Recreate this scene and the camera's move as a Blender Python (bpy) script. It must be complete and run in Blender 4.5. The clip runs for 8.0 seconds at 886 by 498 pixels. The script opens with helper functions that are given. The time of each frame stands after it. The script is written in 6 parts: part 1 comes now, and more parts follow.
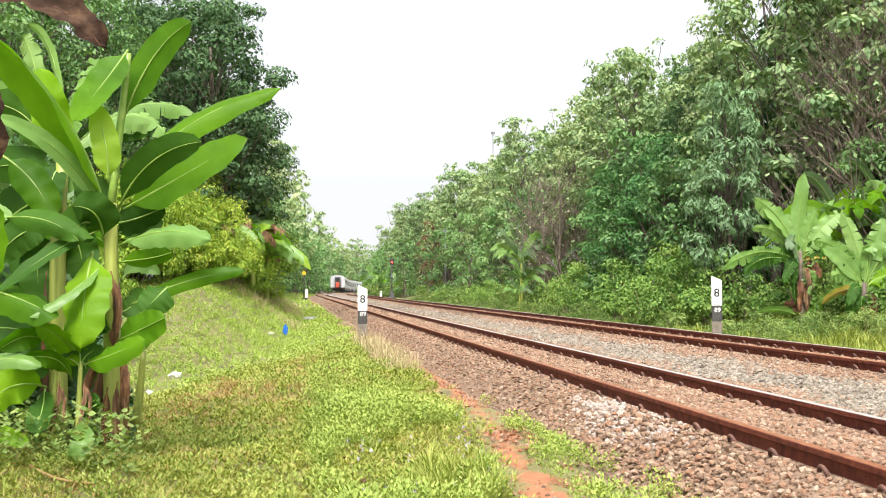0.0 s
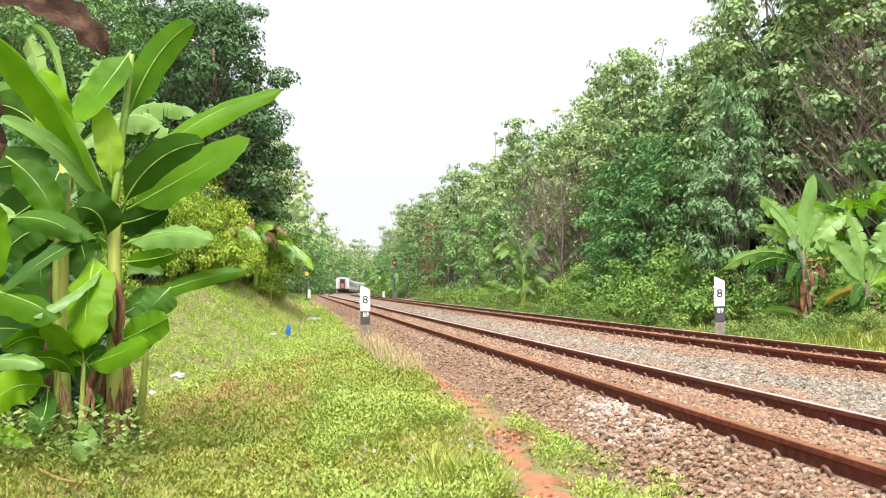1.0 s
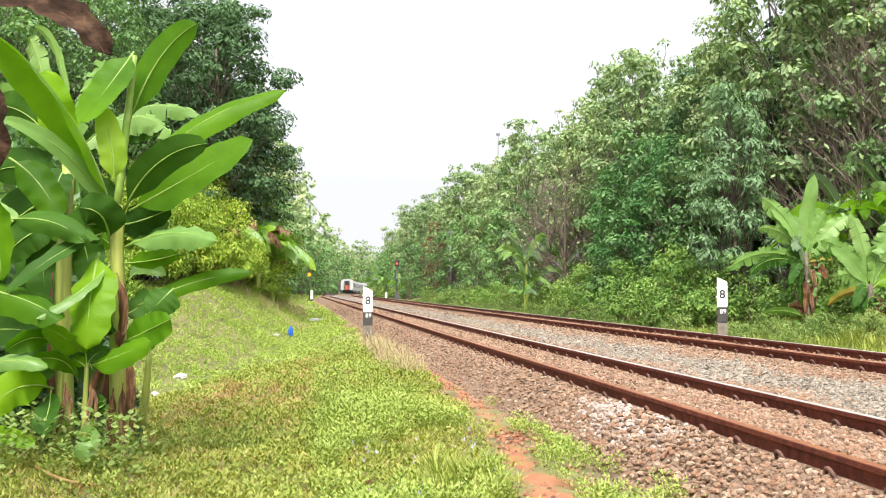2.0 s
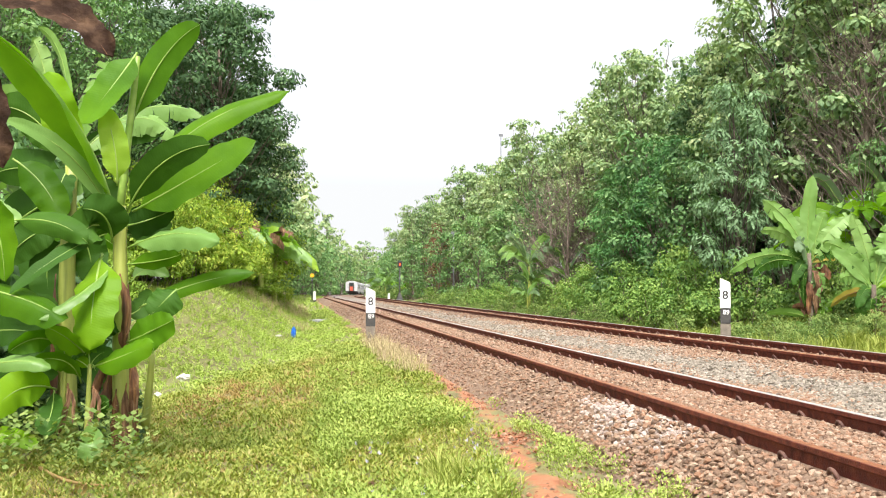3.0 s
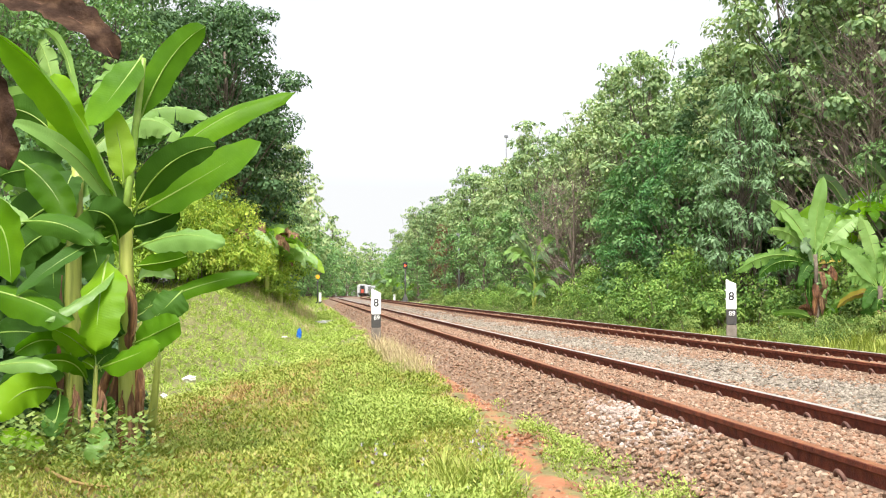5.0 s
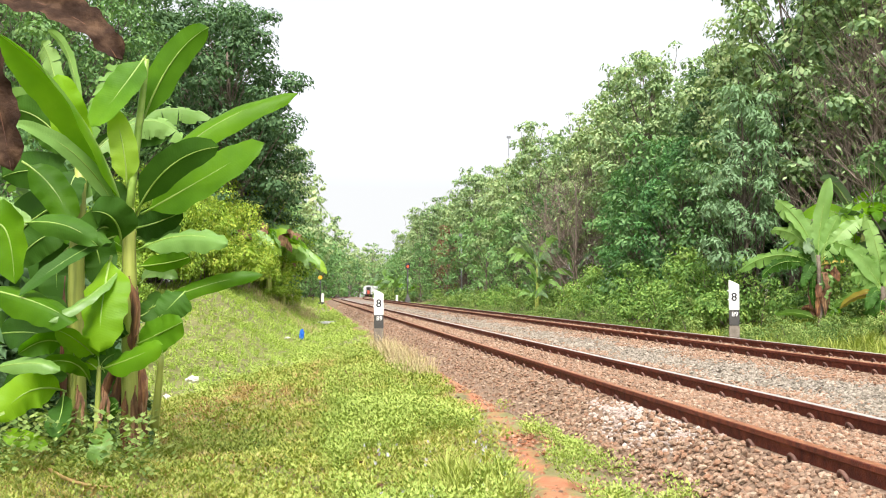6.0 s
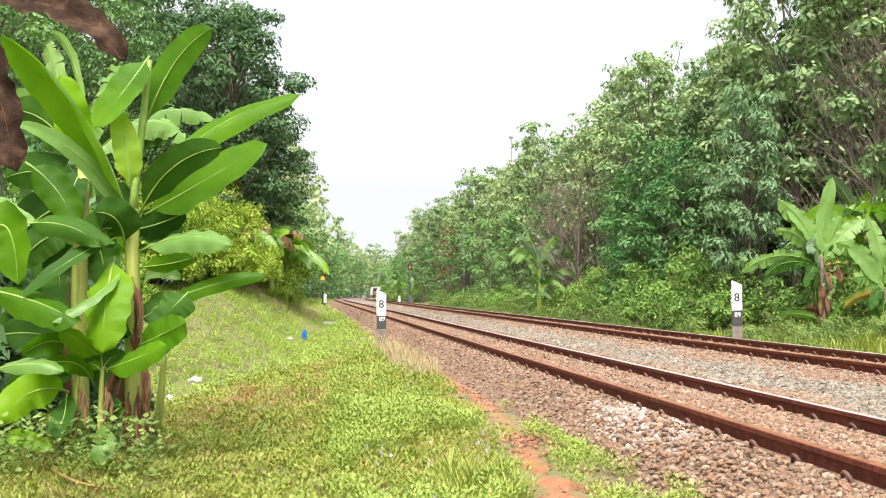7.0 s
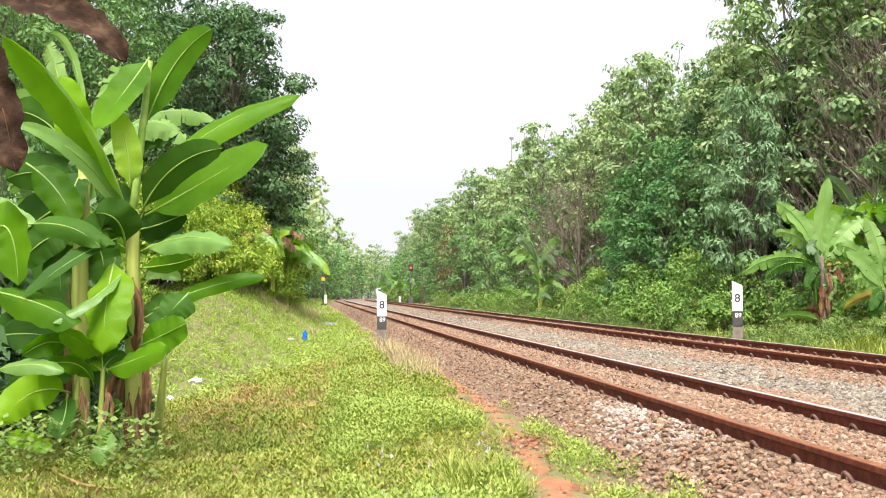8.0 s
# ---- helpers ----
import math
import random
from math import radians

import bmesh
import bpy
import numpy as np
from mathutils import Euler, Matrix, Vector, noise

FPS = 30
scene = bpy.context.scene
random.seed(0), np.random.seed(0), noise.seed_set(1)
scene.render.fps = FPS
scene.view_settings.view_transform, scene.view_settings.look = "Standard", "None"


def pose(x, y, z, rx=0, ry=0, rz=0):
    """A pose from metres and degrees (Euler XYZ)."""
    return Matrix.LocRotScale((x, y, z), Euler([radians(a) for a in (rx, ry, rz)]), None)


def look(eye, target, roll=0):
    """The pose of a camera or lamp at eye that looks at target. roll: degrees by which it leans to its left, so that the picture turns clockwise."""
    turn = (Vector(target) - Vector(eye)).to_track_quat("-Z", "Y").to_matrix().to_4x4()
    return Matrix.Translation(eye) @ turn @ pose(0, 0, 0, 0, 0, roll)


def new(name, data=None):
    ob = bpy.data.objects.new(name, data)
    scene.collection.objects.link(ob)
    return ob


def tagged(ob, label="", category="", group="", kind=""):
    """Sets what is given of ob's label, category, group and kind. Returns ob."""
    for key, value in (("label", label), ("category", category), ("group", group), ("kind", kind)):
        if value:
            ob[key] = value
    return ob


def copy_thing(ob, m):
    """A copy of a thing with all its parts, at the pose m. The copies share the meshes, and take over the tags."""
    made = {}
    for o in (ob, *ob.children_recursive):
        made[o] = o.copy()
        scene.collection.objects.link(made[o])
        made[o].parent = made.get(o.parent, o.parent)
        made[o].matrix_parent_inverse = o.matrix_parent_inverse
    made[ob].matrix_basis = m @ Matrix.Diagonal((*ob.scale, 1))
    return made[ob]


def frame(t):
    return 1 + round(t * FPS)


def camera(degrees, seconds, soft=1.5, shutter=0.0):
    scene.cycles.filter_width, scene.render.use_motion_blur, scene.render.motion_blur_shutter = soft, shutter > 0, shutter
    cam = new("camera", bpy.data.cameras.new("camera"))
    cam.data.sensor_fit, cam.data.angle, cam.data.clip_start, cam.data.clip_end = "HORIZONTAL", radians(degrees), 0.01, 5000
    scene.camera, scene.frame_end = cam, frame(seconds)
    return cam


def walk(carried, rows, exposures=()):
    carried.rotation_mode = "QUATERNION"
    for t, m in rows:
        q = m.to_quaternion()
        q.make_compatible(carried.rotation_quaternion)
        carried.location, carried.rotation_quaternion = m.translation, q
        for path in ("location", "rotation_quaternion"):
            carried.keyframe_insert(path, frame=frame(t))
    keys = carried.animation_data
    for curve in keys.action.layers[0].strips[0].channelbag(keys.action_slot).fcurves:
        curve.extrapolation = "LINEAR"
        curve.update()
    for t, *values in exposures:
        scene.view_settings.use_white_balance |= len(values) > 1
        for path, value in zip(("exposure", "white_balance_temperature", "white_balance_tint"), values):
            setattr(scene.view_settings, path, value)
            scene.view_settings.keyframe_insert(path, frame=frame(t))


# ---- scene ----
cam = camera(47.3, 8.0, soft=1.1)


def cam_pose(left, up, roll, ex):
    """The eye is 0.95 m over the rail tops; the tracks run along +y."""
    return pose(ex, 0, 0.953, 92.128 + up, 0, -8.641 + left) @ pose(0, 0, 0, 0, 0, -roll)


walk(cam, [
    (0.0, cam_pose(0.0, 0.0, 0.0, 0.0)),
    (0.5, cam_pose(0.080, 0.012, 0.0, -0.001)),
    (1.0, cam_pose(0.151, 0.034, 0.0, -0.001)),
    (1.5, cam_pose(0.216, 0.057, 0.0, -0.002)),
    (3.0, cam_pose(0.446, 0.130, 0.0, -0.003)),
    (3.5, cam_pose(0.516, 0.143, 0.0, -0.003)),
    (4.0, cam_pose(0.593, 0.159, 0.02, -0.003)),
    (4.5, cam_pose(0.678, 0.184, 0.03, -0.003)),
    (6.0, cam_pose(0.895, 0.243, 0.04, -0.006)),
    (6.5, cam_pose(0.968, 0.260, 0.06, -0.008)),
    (7.0, cam_pose(1.034, 0.278, 0.06, -0.010)),
    (7.5, cam_pose(1.062, 0.299, 0.068, -0.010)),
    (8.0, cam_pose(1.059, 0.318, 0.068, -0.010)),
])

# ---- sky and sun: bright overcast ----
scene.view_settings.exposure = 1.35
world = bpy.data.worlds.new("sky")
scene.world = world
world.use_nodes = True
wn, wl = world.node_tree.nodes, world.node_tree.links
sky = wn.new("ShaderNodeTexSky")
sky.sky_type, sky.sun_disc = "NISHITA", False
sky.sun_elevation, sky.sun_rotation = radians(56), radians(193)
sky.air_density, sky.dust_density = 1.0, 4.0
grey = wn.new("ShaderNodeHueSaturation")
grey.inputs["Saturation"].default_value = 0.16
grey.inputs["Value"].default_value = 1.0
wl.new(sky.outputs[0], grey.inputs["Color"])
cloud = wn.new("ShaderNodeMixRGB")
cloud.blend_type = "LIGHTEN"
cloud.inputs[0].default_value = 1.0
cloud.inputs[2].default_value = (3.3, 3.35, 3.4, 1)
wl.new(grey.outputs[0], cloud.inputs[1])
wl.new(cloud.outputs[0], wn["Background"].inputs["Color"])
wn["Background"].inputs["Strength"].default_value = 0.115
sun = new("sun", bpy.data.lights.new("sun", "SUN"))
sun.data.energy, sun.data.angle, sun.data.color = 2.4, radians(24), (1.0, 0.955, 0.885)
sun.matrix_world = look((-2.5, -10.5, 16.0), (0, 0, 0))


# ---- materials ----
def material(name, stops, scale=8.0, rough=0.8, metal=0.0, bump=0.0, bump_scale=40.0, island=0.0, big=0.0, big_scale=0.4,
             through_light=0.0, spread=0.12, spec=0.5, objrand=0.0, coords="Object", stretch=None, veins=0.0):
    """Colour from a ramp over fine noise, with slow variation, a random step per piece, and relief."""
    m = bpy.data.materials.new(name)
    m.use_nodes = True
    n, l = m.node_tree.nodes, m.node_tree.links
    b = n["Principled BSDF"]
    b.inputs["Roughness"].default_value, b.inputs["Metallic"].default_value = rough, metal
    b.inputs["Specular IOR Level"].default_value = spec
    co = n.new("ShaderNodeTexCoord").outputs[coords]
    if stretch:
        mp = n.new("ShaderNodeMapping")
        mp.inputs["Scale"].default_value = stretch
        l.new(co, mp.inputs["Vector"])
        co = mp.outputs[0]
    t = n.new("ShaderNodeTexNoise")
    t.inputs["Scale"].default_value, t.inputs["Detail"].default_value = scale, 5.0
    l.new(co, t.inputs["Vector"])
    value = t.outputs["Fac"]

    def add(src, amount):
        nonlocal value
        k = n.new("ShaderNodeMath")
        k.operation = "MULTIPLY_ADD"
        l.new(src, k.inputs[0])
        k.inputs[1].default_value = amount
        s = n.new("ShaderNodeMath")
        s.operation = "SUBTRACT"
        l.new(value, s.inputs[0])
        s.inputs[1].default_value = amount / 2
        l.new(s.outputs[0], k.inputs[2])
        value = k.outputs[0]
    if veins:
        at = n.new("ShaderNodeAttribute")
        at.attribute_name = "along"
        wv = n.new("ShaderNodeMath")
        wv.operation = "MULTIPLY"
        l.new(at.outputs["Fac"], wv.inputs[0])
        wv.inputs[1].default_value = 6.283 / veins
        sn = n.new("ShaderNodeMath")
        sn.operation = "SINE"
        l.new(wv.outputs[0], sn.inputs[0])
        pl = n.new("ShaderNodeMath")
        pl.operation = "MULTIPLY_ADD"
        l.new(sn.outputs[0], pl.inputs[0])
        pl.inputs[1].default_value = 0.003
        l.new(value, pl.inputs[2])
        value = pl.outputs[0]
    if big:
        t2 = n.new("ShaderNodeTexNoise")
        t2.inputs["Scale"].default_value, t2.inputs["Detail"].default_value = big_scale, 3.0
        l.new(co, t2.inputs["Vector"])
        add(t2.outputs["Fac"], big)
    if island:
        add(n.new("ShaderNodeNewGeometry").outputs["Random Per Island"], island)
    if objrand:
        add(n.new("ShaderNodeObjectInfo").outputs["Random"], objrand)
    r = n.new("ShaderNodeValToRGB")
    lo, hi = 0.5 - spread - (island + big + objrand) / 2, 0.5 + spread + (island + big + objrand) / 2
    lo, hi = max(lo, 0.02), min(hi, 0.98)
    for i, c in enumerate(stops):
        e = r.color_ramp.elements[i] if i < 2 else r.color_ramp.elements.new(1.0)
        e.color = (*c, 1)
    for i, e in enumerate(r.color_ramp.elements):
        e.position = lo + (hi - lo) * i / (len(stops) - 1)
    for i, c in enumerate(stops):
        r.color_ramp.elements[i].color = (*c, 1)
    l.new(value, r.inputs[0])
    l.new(r.outputs[0], b.inputs["Base Color"])
    if bump:
        t3 = n.new("ShaderNodeTexNoise")
        t3.inputs["Scale"].default_value, t3.inputs["Detail"].default_value = bump_scale, 6.0
        l.new(co, t3.inputs["Vector"])
        bp = n.new("ShaderNodeBump")
        bp.inputs["Strength"].default_value, bp.inputs["Distance"].default_value = bump, 0.02
        height = t3.outputs["Fac"]
        if veins:
            hv = n.new("ShaderNodeMath")
            hv.operation = "MULTIPLY_ADD"
            l.new(sn.outputs[0], hv.inputs[0])
            hv.inputs[1].default_value = 0.018
            l.new(height, hv.inputs[2])
            height = hv.outputs[0]
        l.new(height, bp.inputs["Height"])
        l.new(bp.outputs[0], b.inputs["Normal"])
    if through_light:
        tr = n.new("ShaderNodeBsdfTranslucent")
        g = n.new("ShaderNodeMixRGB")
        g.blend_type = "MULTIPLY"
        g.inputs[0].default_value = 1.0
        l.new(r.outputs[0], g.inputs[1])
        g.inputs[2].default_value = (1.0, 1.15, 0.45, 1)
        l.new(g.outputs[0], tr.inputs["Color"])
        mx = n.new("ShaderNodeMixShader")
        mx.inputs[0].default_value = through_light
        l.new(b.outputs[0], mx.inputs[1])
        l.new(tr.outputs[0], mx.inputs[2])
        l.new(mx.outputs[0], n["Material Output"].inputs["Surface"])
    return m


def foliage(name, stops, shine=0.45, thin=0.3, big=0.3, big_scale=0.25, objrand=0.3):
    return material(name, stops, 3.0, shine, island=0.5, objrand=objrand, big=big, big_scale=big_scale, through_light=thin, spread=0.1, spec=0.18)


M = {
    "grass": foliage("grass_blades", [(0.13, 0.16, 0.03), (0.29, 0.30, 0.05), (0.43, 0.42, 0.11), (0.50, 0.42, 0.20), (0.34, 0.21, 0.11)], 0.75, 0.35, 0.9, 0.7),
    "bank_grass": foliage("bank_grass", [(0.15, 0.23, 0.045), (0.30, 0.41, 0.085), (0.43, 0.54, 0.15), (0.55, 0.55, 0.24)], 0.75, 0.38, 0.6, 0.3),
    "herb": foliage("herb_leaves", [(0.11, 0.15, 0.03), (0.25, 0.30, 0.06), (0.38, 0.41, 0.11), (0.45, 0.40, 0.17)], 0.6, 0.35, 0.6, 0.9),
    "weed": foliage("fresh_weed_leaves", [(0.12, 0.19, 0.04), (0.25, 0.33, 0.07), (0.38, 0.45, 0.12), (0.50, 0.50, 0.19)], 0.7, 0.3, 0.6, 0.5),
    "straw": foliage("withered_blades", [(0.20, 0.12, 0.05), (0.36, 0.24, 0.10), (0.48, 0.36, 0.17)], 0.8, 0.3, 0.6, 0.6),
    "teak": foliage("teak_leaves", [(0.07, 0.13, 0.06), (0.20, 0.30, 0.14), (0.33, 0.42, 0.205), (0.44, 0.47, 0.25)], 0.65, 0.3),
    "dark": foliage("dark_leaves", [(0.025, 0.06, 0.028), (0.075, 0.145, 0.06), (0.15, 0.24, 0.10)], 0.7, 0.18),
    "fine": foliage("fine_leaves", [(0.07, 0.14, 0.07), (0.15, 0.25, 0.125), (0.24, 0.36, 0.20)], 0.5, 0.28),
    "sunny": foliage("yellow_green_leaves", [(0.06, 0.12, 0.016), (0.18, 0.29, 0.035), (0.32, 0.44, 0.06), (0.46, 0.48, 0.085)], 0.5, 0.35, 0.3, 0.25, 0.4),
    "light": foliage("light_leaves", [(0.045, 0.10, 0.026), (0.13, 0.245, 0.055), (0.235, 0.36, 0.085), (0.33, 0.40, 0.11)], 0.5, 0.3, 0.3, 0.25, 0.4),
    "mid": foliage("mid_leaves", [(0.055, 0.125, 0.05), (0.15, 0.275, 0.10), (0.28, 0.42, 0.16)], 0.55, 0.28),
    "emerald": foliage("deep_green_leaves", [(0.025, 0.085, 0.03), (0.07, 0.19, 0.06), (0.15, 0.31, 0.09)], 0.5, 0.25),
    "verge": foliage("verge_leaves", [(0.045, 0.095, 0.025), (0.12, 0.20, 0.05), (0.23, 0.31, 0.09), (0.32, 0.36, 0.12)], 0.6, 0.28),
    "yellow": foliage("yellowed_leaves", [(0.24, 0.25, 0.04), (0.36, 0.29, 0.05), (0.28, 0.15, 0.05)]),
    "redleaf": foliage("red_brown_leaves", [(0.10, 0.04, 0.03), (0.18, 0.08, 0.05), (0.12, 0.10, 0.04)]),
    "banana": material("banana_leaf", [(0.055, 0.15, 0.004), (0.12, 0.27, 0.007), (0.23, 0.42, 0.014)], 2.0, 0.45, big=0.3, big_scale=1.2,
                       through_light=0.5, spec=0.2, objrand=0.8, bump=0.5, bump_scale=10, veins=0.022),
    # darker copy of the leaf green: shade among inner, lower leaves put into the colour
    "banana_in_shade": material("banana_leaf_deep_shade", [(0.017, 0.055, 0.006), (0.036, 0.10, 0.009), (0.068, 0.16, 0.014)], 2.0, 0.6, big=0.3, big_scale=1.2,
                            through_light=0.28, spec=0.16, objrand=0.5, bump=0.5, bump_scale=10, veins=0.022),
    "banana_pale": material("banana_leaf_waxy", [(0.11, 0.23, 0.05), (0.18, 0.32, 0.075), (0.29, 0.42, 0.15)], 2.0, 0.45, big=0.3, big_scale=1.2,
                            through_light=0.3, spec=0.3, objrand=0.4, bump=0.5, bump_scale=10, veins=0.022),
    "banana_grey": material("banana_leaf_tattered", [(0.06, 0.12, 0.05), (0.11, 0.18, 0.08), (0.16, 0.24, 0.12)], 2.0, 0.5, big=0.3, big_scale=1.2,
                            through_light=0.3, spec=0.3, objrand=0.4),
    "midrib": material("leaf_midrib", [(0.15, 0.26, 0.03), (0.27, 0.39, 0.08)], 6.0, 0.45),
    "stem": material("banana_stem", [(0.10, 0.12, 0.02), (0.27, 0.31, 0.055), (0.40, 0.40, 0.11)], 22.0, 0.5, big=0.5, big_scale=3.0, bump=0.4, bump_scale=25, stretch=(1, 1, 0.1)),
    "sheath": material("dry_sheath", [(0.022, 0.009, 0.005), (0.10, 0.038, 0.014), (0.27, 0.13, 0.045)], 30.0, 0.8, big=0.3, big_scale=5.0, bump=0.8, bump_scale=50, stretch=(1, 1, 0.08)),
    "deadleaf": material("dead_leaf", [(0.010, 0.005, 0.003), (0.035, 0.018, 0.011), (0.12, 0.07, 0.042)], 11.0, 0.8, spec=0.15, big=0.3, big_scale=2.0, bump=0.7, bump_scale=25, through_light=0.1),
    "bark": material("bark", [(0.05, 0.04, 0.03), (0.13, 0.10, 0.075), (0.22, 0.18, 0.14)], 6.0, 0.9, bump=0.8, bump_scale=30, objrand=0.3),
    "twig": material("dry_twig", [(0.12, 0.09, 0.07), (0.24, 0.19, 0.15)], 6.0, 0.9, objrand=0.2),
    "rust": material("rusty_rail", [(0.06, 0.012, 0.008), (0.12, 0.027, 0.015), (0.19, 0.048, 0.024)], 14.0, 0.7, big=0.2, big_scale=1.0, bump=0.5, bump_scale=80, spec=0.3),
    "rust_top": material("worn_rust_top", [(0.15, 0.048, 0.02), (0.24, 0.088, 0.035), (0.32, 0.14, 0.07)], 10.0, 0.5, metal=0.1, big=0.3, big_scale=0.8, bump=0.3, bump_scale=90),
    "steel": material("polished_steel", [(0.50, 0.46, 0.44), (0.70, 0.67, 0.65)], 12.0, 0.42, metal=0.6, big=0.3, big_scale=0.8),
    "clip": material("rusty_clip", [(0.06, 0.025, 0.018), (0.15, 0.07, 0.05)], 20.0, 0.7, objrand=0.3),
    "white": material("weathered_white_paint", [(0.5, 0.49, 0.45), (0.74, 0.74, 0.72), (0.8, 0.8, 0.78)], 9.0, 0.6, big=0.3, big_scale=2.0, bump=0.3, bump_scale=50),
    "black": material("weathered_black_paint", [(0.03, 0.03, 0.03), (0.06, 0.055, 0.05)], 9.0, 0.7, big=0.3, big_scale=2.0, bump=0.3, bump_scale=50),
    "concrete": material("bare_concrete", [(0.12, 0.10, 0.08), (0.25, 0.21, 0.17)], 9.0, 0.85, big=0.3, big_scale=2.0, bump=0.5, bump_scale=50),
    "stone_tan": material("ballast_tan", [(0.085, 0.05, 0.032), (0.175, 0.106, 0.069), (0.255, 0.17, 0.114), (0.22, 0.108, 0.06), (0.34, 0.25, 0.18)], 20.0, 0.9, island=0.9, objrand=0.9, spread=0.04, bump=0.5, bump_scale=60),
    "stone_pale": material("ballast_dusty", [(0.24, 0.18, 0.15), (0.35, 0.28, 0.24), (0.46, 0.385, 0.34)], 20.0, 0.95, island=0.9, spread=0.04, bump=0.5, bump_scale=60),
    "stone_grey": material("ballast_grey", [(0.10, 0.084, 0.064), (0.185, 0.158, 0.124), (0.25, 0.215, 0.17), (0.34, 0.295, 0.24)], 20.0, 0.9, island=0.9, spread=0.04, bump=0.5, bump_scale=60),
    "coach": material("white_coach_paint", [(0.38, 0.385, 0.40), (0.50, 0.505, 0.52)], 3.0, 0.35, big=0.2),
    "coach_grey": material("grey_coach_paint", [(0.12, 0.125, 0.135), (0.18, 0.185, 0.20)], 3.0, 0.4),
    "dark_grey": material("dark_underframe", [(0.025, 0.025, 0.025), (0.06, 0.055, 0.05)], 6.0, 0.7),
    "orange": material("orange_door", [(0.36, 0.05, 0.03), (0.46, 0.08, 0.04)], 3.0, 0.5),
    "yellow_sign": material("yellow_sign", [(0.75, 0.36, 0.01), (0.85, 0.45, 0.02)], 5.0, 0.5),
    "blue": material("blue_plastic", [(0.01, 0.09, 0.5), (0.03, 0.18, 0.7)], 12.0, 0.35),
    "litter": material("white_plastic", [(0.6, 0.57, 0.53), (0.8, 0.78, 0.74)], 15.0, 0.5),
    "digit": material("black_lettering", [(0.015, 0.015, 0.015), (0.03, 0.03, 0.03)], 9.0, 0.6),
}
glass = bpy.data.materials.new("dark_glass")
glass.use_nodes = True
glass.node_tree.nodes["Principled BSDF"].inputs["Base Color"].default_value = (0.03, 0.035, 0.04, 1)
glass.node_tree.nodes["Principled BSDF"].inputs["Roughness"].default_value = 0.08
M["glass"] = glass
lamp_red = bpy.data.materials.new("red_signal_light")
lamp_red.use_nodes = True
_b = lamp_red.node_tree.nodes["Principled BSDF"]
_b.inputs["Base Color"].default_value = (0.6, 0.03, 0.01, 1)
_b.inputs["Emission Color"].default_value = (1.0, 0.07, 0.02, 1)
_b.inputs["Emission Strength"].default_value = 2.0
M["lamp_red"] = lamp_red


# ---- mesh helpers ----
def mesh_of(name, chunks, mat, smooth=False):
    """One mesh from chunks of (vertices, faces); faces of one chunk have one length. mat: a material, or a list with an index a chunk."""
    vs, loops, starts, totals, mats = [], [], [], [], []
    at, lp = 0, 0
    mlist = mat if isinstance(mat, list) else [mat]
    for c in chunks:
        v, f = np.asarray(c[0], np.float32).reshape(-1, 3), np.asarray(c[1], np.int32)
        if not len(f):
            continue
        vs.append(v)
        loops.append((f + at).ravel())
        k = f.shape[1]
        starts.append(lp + np.arange(len(f)) * k)
        totals.append(np.full(len(f), k))
        mats.append(np.full(len(f), c[2] if len(c) > 2 else 0))
        at, lp = at + len(v), lp + f.size
    me = bpy.data.meshes.new(name)
    vs, loops, starts = np.concatenate(vs), np.concatenate(loops), np.concatenate(starts)
    me.vertices.add(len(vs))
    me.vertices.foreach_set("co", vs.ravel())
    me.loops.add(len(loops))
    me.loops.foreach_set("vertex_index", loops.astype(np.int32))
    me.polygons.add(len(starts))
    me.polygons.foreach_set("loop_start", starts.astype(np.int32))
    for x in mlist:
        me.materials.append(x)
    me.polygons.foreach_set("material_index", np.concatenate(mats).astype(np.int32))
    me.polygons.foreach_set("use_smooth", np.full(len(starts), bool(smooth)))
    me.update(calc_edges=True)
    me.validate()
    return me


def part(name, data, material_, parent=None, label="", smooth=False):
    """One mesh object from a bmesh or from chunks, under a thing or a part."""
    if isinstance(data, bmesh.types.BMesh):
        me = bpy.data.meshes.new(name)
        data.to_mesh(me)
        data.free()
        me.materials.append(material_)
        for p in me.polygons:
            p.use_smooth = smooth
    elif isinstance(data, bpy.types.Mesh):
        me = data
    else:
        me = mesh_of(name, data, material_, smooth)
    ob = new(name, me)
    if parent is not None:
        ob.parent = parent
    return tagged(ob, label)


def box(x0, x1, y0, y1, z0, z1, bevel=0.0):
    bm = bmesh.new()
    bmesh.ops.create_cube(bm, size=1, matrix=Matrix.Translation(((x0 + x1) / 2, (y0 + y1) / 2, (z0 + z1) / 2)) @ Matrix.Diagonal((x1 - x0, y1 - y0, z1 - z0, 1)))
    if bevel:
        bmesh.ops.bevel(bm, geom=bm.edges[:], offset=bevel, segments=2, affect="EDGES")
    return bm


